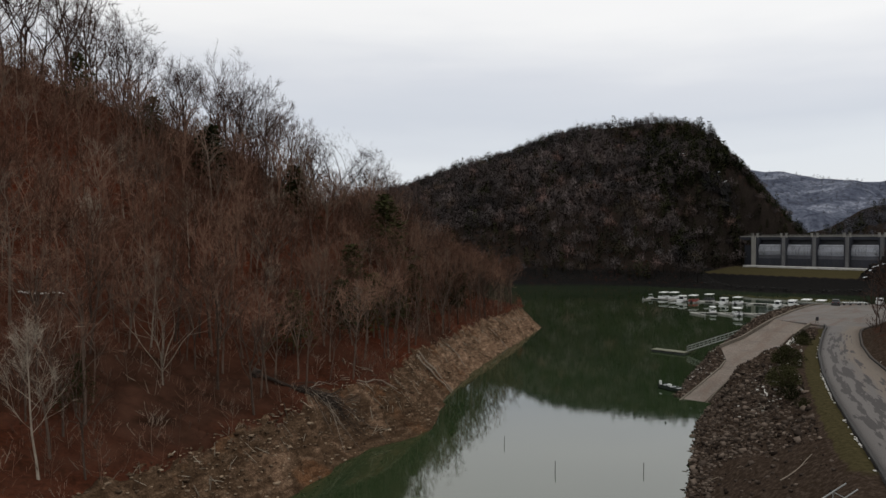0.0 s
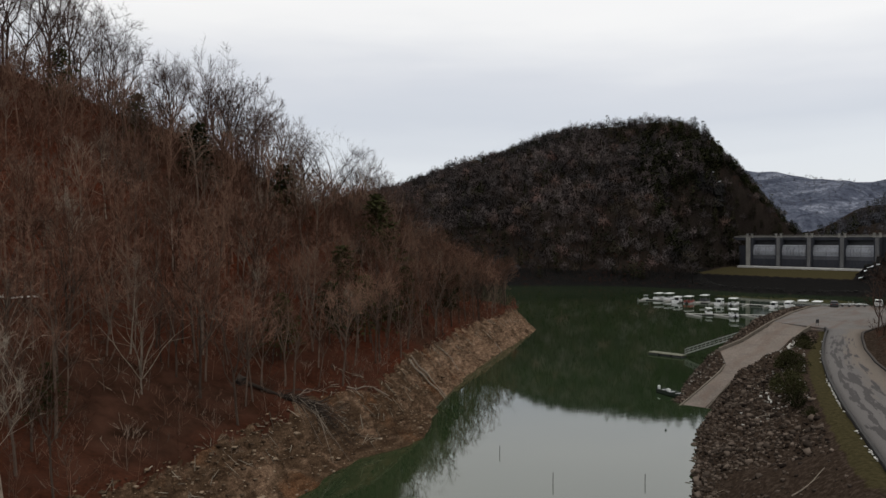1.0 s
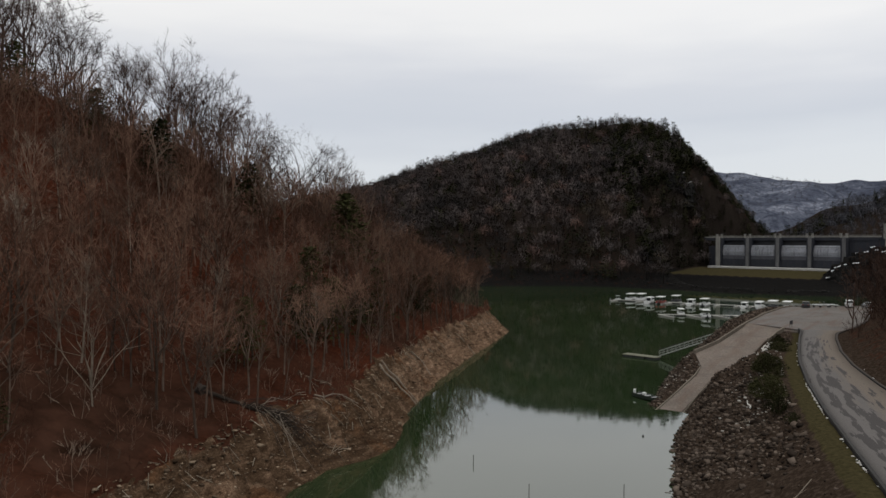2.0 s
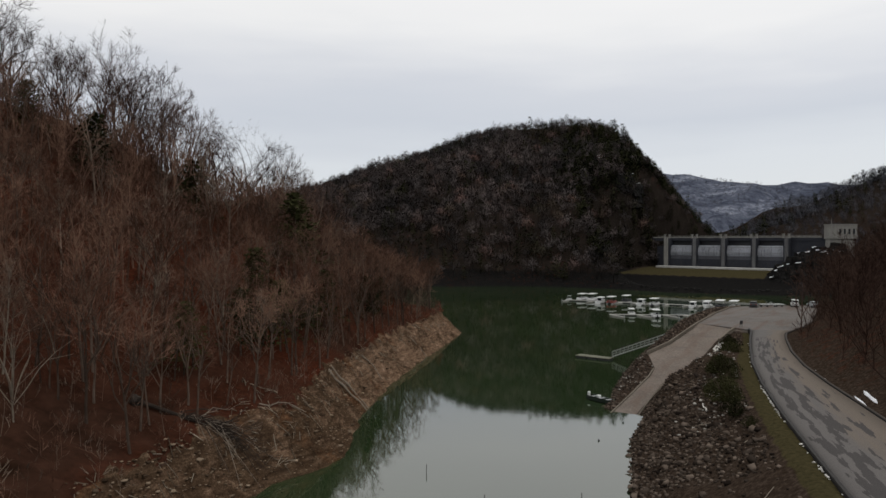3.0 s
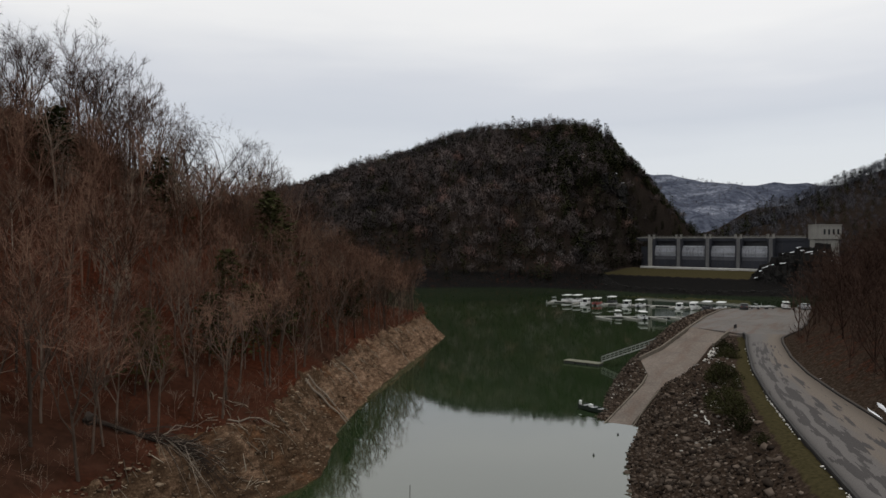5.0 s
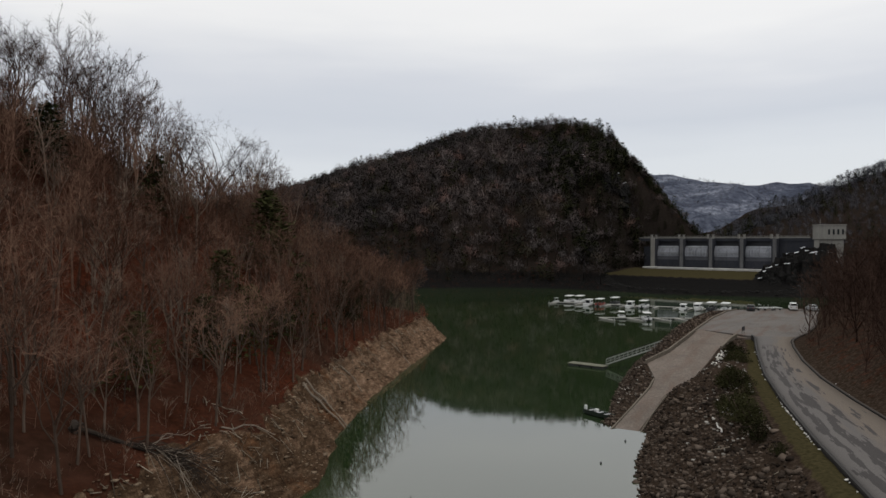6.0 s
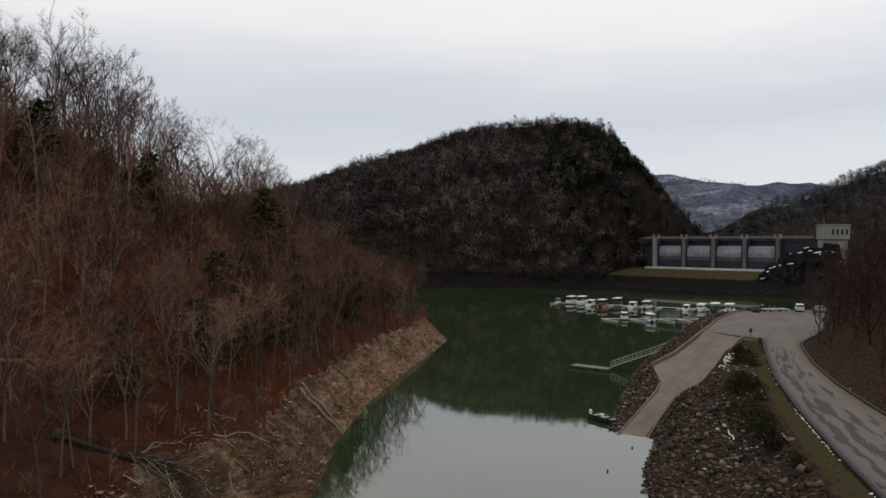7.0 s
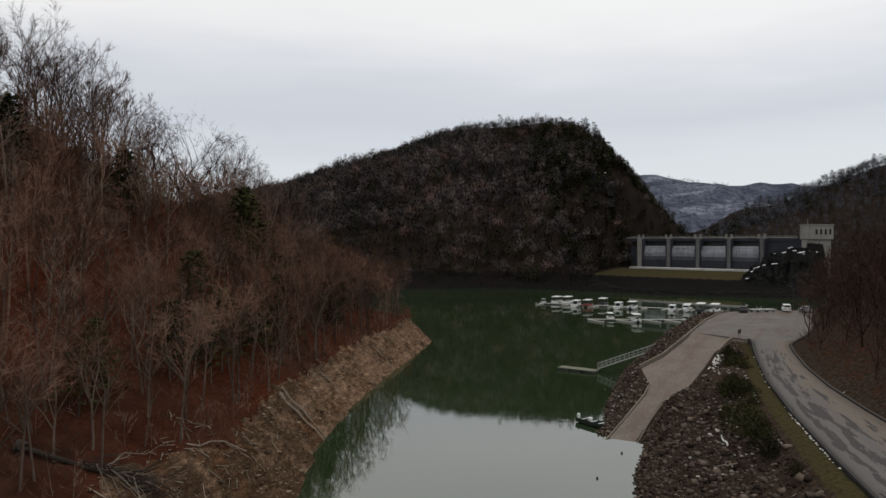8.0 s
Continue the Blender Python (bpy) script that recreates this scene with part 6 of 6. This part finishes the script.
def plant_pale():
    r = random.Random(37)
    spots = [(-29.3, 76.8, 13.5, 0), (-29.9, 54.2, 14.0, 1), (-33.5, 84, 13, 2), (-24.5, 100, 12, 1), (-38, 110, 14, 2), (-46, 96, 14, 1), (-20, 122, 12, 2), (-30, 128, 13, 0), (-14, 116, 10, 1), (-52, 120, 15, 2), (-42, 76, 12, 0), (-9.5, 134, 10, 2)]
    kinds = [grow_crown(380, 14, 0.16, 8, (3, 3, 3), 0.42, 6, 0.03, 0.06, 0.0062), grow(381, 14, 12, 110, 1100, spread=0.4, low=0.3, reach=0.36, blade=0.026, girth=0.0075), grow(382, 14, 14, 110, 1200, spread=0.5, low=0.3, blade=0.028, girth=0.008)]
    for x, y, h, i in spots:
        e = tagged(new("bare_tree"), "pale-barked leafless tree standing out on the slope", "tree", "pale trees on the slope")
        s = h / 14
        e.matrix_basis = pose(x, y, ground_z(x, y) - 0.1, 0, 0, r.uniform(0, 360)) @ Matrix.Diagonal((s, s, s, 1))
        (tv, tf), (nv, nf) = kinds[i]
        raw("trunk", tv, tf, PALE, e)
        raw("crown", nv, nf, PALE if i == 1 else TWIG_PALE, e)


plant_pale()

# ---------------------------------------------------------------- driftwood, fallen tree, snow, debris


def log_between(name, a, b, r0, r1, label, category, material=DRIFT, lift=0.12, knots=3, seed=0):
    """A bent log lying on the ground from a to b, with stubs of branches."""
    r = random.Random(seed)
    pts = []
    for k in range(6):
        t = k / 5
        x, y = a[0] + (b[0] - a[0]) * t + r.uniform(-0.12, 0.12), a[1] + (b[1] - a[1]) * t + r.uniform(-0.12, 0.12)
        pts.append(Vector((x, y, ground_z(x, y) + lift)))
    bm = bmesh.new()
    for i, (p, q) in enumerate(zip(pts, pts[1:])):
        rod(bm, p, q + (q - p) * 0.04, r0 + (r1 - r0) * i / 5, 7, r0 + (r1 - r0) * (i + 1) / 5)
    e = tagged(new(name), label, category)
    part("trunk", bm, material, e)
    for k in range(knots):
        p = pts[1 + k % 4]
        bm = bmesh.new()
        rod(bm, p, p + Vector((r.uniform(-0.8, 0.8), r.uniform(-0.8, 0.8), r.uniform(0.2, 0.7))), r1 * 0.7, 5, r1 * 0.2)
        part("branch", bm, material, e)
    return e


log_between("driftwood_log", (-11.2, 96.2), (-6.4, 99.6), 0.10, 0.05, "grey driftwood log lying across the top of the bank", "log", seed=1)
log_between("driftwood_log", (-4.6, 122.6), (1.2, 120.2), 0.19, 0.1, "long grey log lying down the clay bank", "log", seed=2)
log_between("driftwood_log", (-4.2, 123.6), (1.9, 121.4), 0.16, 0.08, "long grey log lying down the clay bank", "log", seed=3)
log_between("driftwood_log", (0.6, 141), (4.0, 138.6), 0.13, 0.07, "weathered log on the clay bank", "log", seed=4)
log_between("driftwood_log", (11.5, 172), (15.2, 169.5), 0.13, 0.07, "weathered log on the clay bank", "log", seed=5)
log_between("driftwood_branch", (27.6, 60.2), (31.0, 61.6), 0.06, 0.03, "bleached bent branch lying on the bare soil", "branch", DRIFT, 0.08, 3, 6)
log_between("driftwood_branch", (40.2, 91.4), (41.2, 94.2), 0.1, 0.06, "bleached branch among the stones", "branch", WHITE_STONE, 0.25, 1, 7)
log_between("driftwood_branch", (38.2, 86.0), (37.0, 88.2), 0.07, 0.04, "grey branch among the stones", "branch", DRIFT, 0.25, 1, 8)
log_between("driftwood_log", (-50.0, 86.6), (-46.0, 89.4), 0.12, 0.07, "pale fallen trunk on the leafy slope", "log", WHITE_STONE, 0.3, 1, 9)


def build_fallen_tree():
    e = tagged(new("fallen_tree"), "uprooted dead tree with tangled grey branches down the bank", "fallen tree")
    r = random.Random(41)
    top, foot = Vector((-22.6, 88.6, 0)), Vector((-13.4, 89.4, 0))
    for p in (top, foot):
        p.z = ground_z(p.x, p.y) + 0.5
    bm = bmesh.new()
    rod(bm, top, foot, 0.24, 8, 0.15)
    part("trunk", bm, DARKWOOD, e)
    bm = bmesh.new()
    bmesh.ops.create_icosphere(bm, subdivisions=2, radius=0.7, matrix=Matrix.Translation(top))
    for v in bm.verts:
        v.co = top + (v.co - top) * r.uniform(0.55, 1.15)
    part("root_plate", bm, plain("dark_roots", (0.03, 0.022, 0.017), 0.95), e)
    for k in range(64):
        p = top.lerp(foot, r.uniform(0.45, 1.0))
        d = Vector((r.uniform(0.2, 1.0), r.uniform(-0.75, 0.75), 0)).normalized()
        L = r.uniform(2.5, 7.5)
        bm = bmesh.new()
        q0 = p + Vector((0, 0, r.uniform(0, 0.6)))
        w = r.uniform(0.025, 0.06)
        for j in range(3):
            q1 = q0 + d * (L / 3)
            q1.z = max(ground_z(q1.x, q1.y), 0.0) + r.uniform(0.15, 1.0) * (1 - j * 0.25)
            rod(bm, q0, q1, w * (1 - 0.25 * j), 5, w * (0.75 - 0.25 * j))
            for _ in range(2):
                g = q0.lerp(q1, r.random())
                rod(bm, g, g + (d + Vector((r.uniform(-0.7, 0.7), r.uniform(-0.7, 0.7), r.uniform(-0.1, 0.5)))) * r.uniform(0.5, 1.3), w * 0.4, 3, w * 0.1)
            q0 = q1
            d = (d + Vector((r.uniform(-0.2, 0.2), r.uniform(-0.2, 0.2), 0))).normalized()
        part("branch", bm, DARKWOOD if k % 4 else DRIFT, e)


build_fallen_tree()


def lay_sticks():
    """Sticks and bleached drift on both banks."""
    r = random.Random(42)
    V, F, T = [], [], []
    line = along(LEFT_SHORE[3:16], 600)

    def stick(x, y, L, w):
        z = ground_z(x, y) + 0.1
        a = r.uniform(0, 3.14)
        d = Vector((math.cos(a), math.sin(a), 0)) * L / 2
        z0, z1 = ground_z(x - d.x, y - d.y) + 0.12, ground_z(x + d.x, y + d.y) + 0.12
        s = Vector((-d.y, d.x, 0)).normalized() * w
        m = len(V)
        V.extend([(x - d.x - s.x, y - d.y - s.y, z0), (x - d.x + s.x, y - d.y + s.y, z0), (x - d.x, y - d.y, z0 + w * 1.6), (x + d.x - s.x, y + d.y - s.y, z1), (x + d.x + s.x, y + d.y + s.y, z1), (x + d.x, y + d.y, z1 + w * 1.6)])
        F.extend([(m, m + 1, m + 4), (m, m + 4, m + 3), (m + 1, m + 2, m + 5), (m + 1, m + 5, m + 4), (m + 2, m, m + 3), (m + 2, m + 3, m + 5), (m, m + 2, m + 1), (m + 3, m + 4, m + 5)])
        t = r.random()
        T.extend([t] * 6)

    for i in range(330):
        q = line[r.randrange(600)]
        k = r.uniform(3.2, 6.6)
        stick(q[0] - k * 0.93, q[1] + k * 0.36, r.uniform(0.3, 1.5), r.uniform(0.02, 0.05))
    for i in range(70):
        q = (r.uniform(-11, -4), r.uniform(90, 101))
        stick(q[0] - 3, q[1], r.uniform(0.5, 1.8), r.uniform(0.02, 0.05))
    line = along(ROAD_LEFT[5:11], 300)
    for i in range(60):
        q = line[r.randrange(300)]
        k = r.uniform(4, 12)
        stick(q[0] - k * 0.9, q[1] + k * 0.4, r.uniform(0.25, 0.8), r.uniform(0.02, 0.045))
    ob = raw("driftwood", V, F, make_bark("bleached_sticks", (0.10, 0.078, 0.058), (0.40, 0.35, 0.28)), tint=T)
    tagged(ob, "bleached sticks and drift scattered on the banks", "driftwood", kind="stuff")
    V.clear(), F.clear(), T.clear()


lay_sticks()


def lay_snow():
    r = random.Random(43)
    for cx, cy, dx, dy, L, w in ((51.2, 80.4, -0.40, -0.92, 10.5, 0.5), (53.3, 82.6, -0.38, -0.92, 5.4, 0.42), (58.8, 100.2, -0.3, -0.95, 1.3, 0.4), (56.4, 95.0, -0.3, -0.95, 1.0, 0.35)):
        bm = bmesh.new()
        rows = []
        n = 16
        for i in range(n + 1):
            t = i / n - 0.5
            x, y = cx + dx * L * t + 0.9, cy + dy * L * t
            half = 0.6 * w * max(0.02, 1 - (2 * t) ** 6) * r.uniform(0.7, 1.1) * (0.85 + 0.2 * math.sin(i * 0.8 + L))
            row = []
            for k in (-1, -0.5, 0, 0.5, 1):
                px, py = x - dy * half * k, y + dx * half * k
                row.append(bm.verts.new((px, py, ground_z(px, py) + (0.10 if L > 3 else 0.03) * (1 - k * k) + 0.03 - (0.1 if abs(k) == 1 else 0))))
            rows.append(row)
        for a, b in zip(rows, rows[1:]):
            for k in range(4):
                bm.faces.new((a[k], a[k + 1], b[k + 1], b[k]))
        bmesh.ops.recalc_face_normals(bm, faces=bm.faces)
        tagged(part("snow_patch", bm, SNOW), "leftover strip of old snow beside the road", "snow", "snow patches by the road")


lay_snow()


def build_trash():
    """The heap of pale rubble at the head of the bank."""
    r = random.Random(44)
    e = tagged(new("rubble_heap"), "heap of pale broken rubble beside the ramp", "rubble heap")
    v, f = rough_block(400, 0.7)
    mesh = None
    for k in range(46):
        along_by, across = r.gauss(0, 1.7), abs(r.gauss(0, 0.7))
        x, y = 64.2 + 0.64 * along_by + 0.76 * across, 137.3 + 0.76 * along_by - 0.64 * across
        if mesh is None:
            ob = raw("lump", v, f, WHITE_STONE, e)
            mesh = ob.data
        else:
            ob = new("lump", mesh)
            ob.parent = e
        s = r.uniform(0.14, 0.42)
        ob.matrix_basis = pose(x, y, ground_z(x, y) + 0.12, r.uniform(-30, 30), r.uniform(-30, 30), r.uniform(0, 360)) @ Matrix.Diagonal((s, s, s, 1))


build_trash()


def scatter_flecks():
    """Bleached drift and litter among the dark stones of the upper bank."""
    r = random.Random(49)
    blocks = [rough_block(410 + i, 0.5) for i in range(6)]
    spots = []
    line = along([(40.0, 83.0), (44.5, 93.0), (49.0, 102.0), (56.0, 116.0)], 200)
    for i in range(150):
        x, y = line[r.randrange(200)]
        k = min(0.4, r.gauss(-2.2, 2.0))
        spots.append((r.randrange(6), x + k * 0.9, y - k * 0.4, 0, r.uniform(0.10, 0.34), r.uniform(0, 6.28), r.random()))
    for i in range(70):
        x, y = r.uniform(42, 51), r.uniform(124, 140)
        spots.append((r.randrange(6), x, y, 0, r.uniform(0.12, 0.32), r.uniform(0, 6.28), r.random()))
    z = terrain(np.array([q[1] for q in spots]), np.array([q[2] for q in spots]))[0]
    spots = [(k, x, y, zz + 0.2, s, t, u) for (k, x, y, _, s, t, u), zz in zip(spots, z) if zz > 0.2 and not inside(np.array([x]), np.array([y]), RAMP)[0]]
    scatter(blocks, spots, "bleached_drift", make_bark("bleached_drift", (0.16, 0.145, 0.125), (0.62, 0.60, 0.56)), "bleached bits of drift among the dark bank stones", "drift")


scatter_flecks()


def build_stored_gangway():
    e = tagged(new("stored_gangway"), "galvanised truss gangway with a pale deck laid on the bank", "gangway")
    a, b = Vector((17.4, 46.6, 0)), Vector((26.4, 47.4, 0))
    a.z, b.z = ground_z(a.x, a.y) + 0.5, ground_z(b.x, b.y) + 0.5
    d = (b - a).normalized()
    n = Vector((-d.y, d.x, 0)).normalized()
    bm = bmesh.new()
    for k in range(12):
        p, q = a.lerp(b, k / 12), a.lerp(b, (k + 0.96) / 12)
        bm.faces.new([bm.verts.new(v) for v in (p - n * 0.55, q - n * 0.55, q + n * 0.55, p + n * 0.55)])
    bmesh.ops.solidify(bm, geom=bm.faces[:], thickness=0.08)
    part("deck", bm, WHITE_PAINT, e)
    for s in (-0.6, 0.6):
        bm = bmesh.new()
        up = Vector((0, 0, 1.0))
        rod(bm, a + n * s, b + n * s, 0.05, 5)
        rod(bm, a + n * s + up, b + n * s + up, 0.05, 5)
        for k in range(10):
            p, q = a.lerp(b, k / 10) + n * s, a.lerp(b, (k + 1) / 10) + n * s
            rod(bm, p, p + up, 0.035, 4)
            rod(bm, p + up, q, 0.03, 4)
        part("side_truss", bm, GALVANISED, e)


build_stored_gangway()


def build_outcrop(name, label, count, a, b, spread, low, high, size, snowy, seed):
    """Dark broken ledges stepping up between two places, with snow lying on some of them."""
    r = random.Random(seed)
    e = tagged(new(name), label, "rocks")
    for k in range(count):
        t = (k + 0.5) / count
        side = r.uniform(-1, 1)
        x, y = a[0] + (b[0] - a[0]) * t + side * spread * 1.3, a[1] + (b[1] - a[1]) * t + side * spread + r.uniform(-1, 1) * spread * 0.3
        base = ground_z(x, y)
        top = max(base, 0) + (low + (high - low) * min(1, 0.15 + t * 1.1) * (1 - 0.5 * abs(side))) * r.uniform(0.25, 1.0)
        sx, sy = size * r.uniform(0.7, 1.5), size * r.uniform(0.6, 1.2)
        turn, flare = r.uniform(0, 180), r.uniform(1.5, 2.4)
        bm = bmesh.new()
        box(bm, (0, 0, (top + base) / 2 - 1), (sx, sy, top - base + 2), 0, 0)
        bmesh.ops.subdivide_edges(bm, edges=bm.edges[:], cuts=3, use_grid_fill=True)
        for v in bm.verts:
            f = (v.co.z - base + 2) / (top - base + 2)
            q = 1 + (flare - 1) * (1 - min(1, max(0, f))) + 0.16 * math.sin(f * 9 + k)
            v.co.x, v.co.y = v.co.x * q, v.co.y * q
            v.co += Vector((r.uniform(-1, 1), r.uniform(-1, 1), r.uniform(-1, 0.7))) * size * 0.19
        bmesh.ops.transform(bm, matrix=pose(x, y, 0, 0, 0, turn), verts=bm.verts)
        crown = [v.co.copy() for v in bm.verts if v.co.z > top - size * 0.2]
        ledge = part("ledge", bm, ROCKFACE, e)
        if r.random() < snowy and crown:
            for _ in range(1 + (k % 3 == 0)):
                c = crown[r.randrange(len(crown))]
                bm = bmesh.new()
                bmesh.ops.create_icosphere(bm, subdivisions=2, radius=1.0, matrix=pose(c.x, c.y, c.z - 0.08, r.uniform(-12, 12), r.uniform(-26, 4), r.uniform(-55, -15)) @ Matrix.Diagonal((sx * r.uniform(0.22, 0.6), sy * r.uniform(0.08, 0.18), 0.16, 1)))
                for v in bm.verts:
                    v.co += Vector((r.uniform(-0.25, 0.25), r.uniform(-0.25, 0.25), r.uniform(-0.16, 0.16)))
                part("snow_cap", bm, SNOW, ledge)


ROCKFACE = plain("dark_rock_face", (0.016, 0.0155, 0.015), 1.0, 0, 1.2, 0.6, 0.1, 0.02)
build_outcrop("rock_outcrop", "dark ledged rock outcrop dusted with snow beside the dam", 95, (215, 372), (233, 345), 4.2, 2.0, 22, 4.2, 0.5, 45)
build_outcrop("cliff", "dark cliff with snowy ledges high on the hillside", 14, (160, 545), (172, 548), 3.0, 3, 9, 4.5, 0.75, 46)
build_outcrop("cliff", "small dark cliff with snow among the trees", 10, (155, 500), (164, 496), 2.5, 5, 9, 3.4, 0.6, 47)
build_outcrop("cliff", "small dark cliff with snow among the trees", 10, (166, 470), (180, 469), 3.0, 5, 9, 3.4, 0.6, 48)
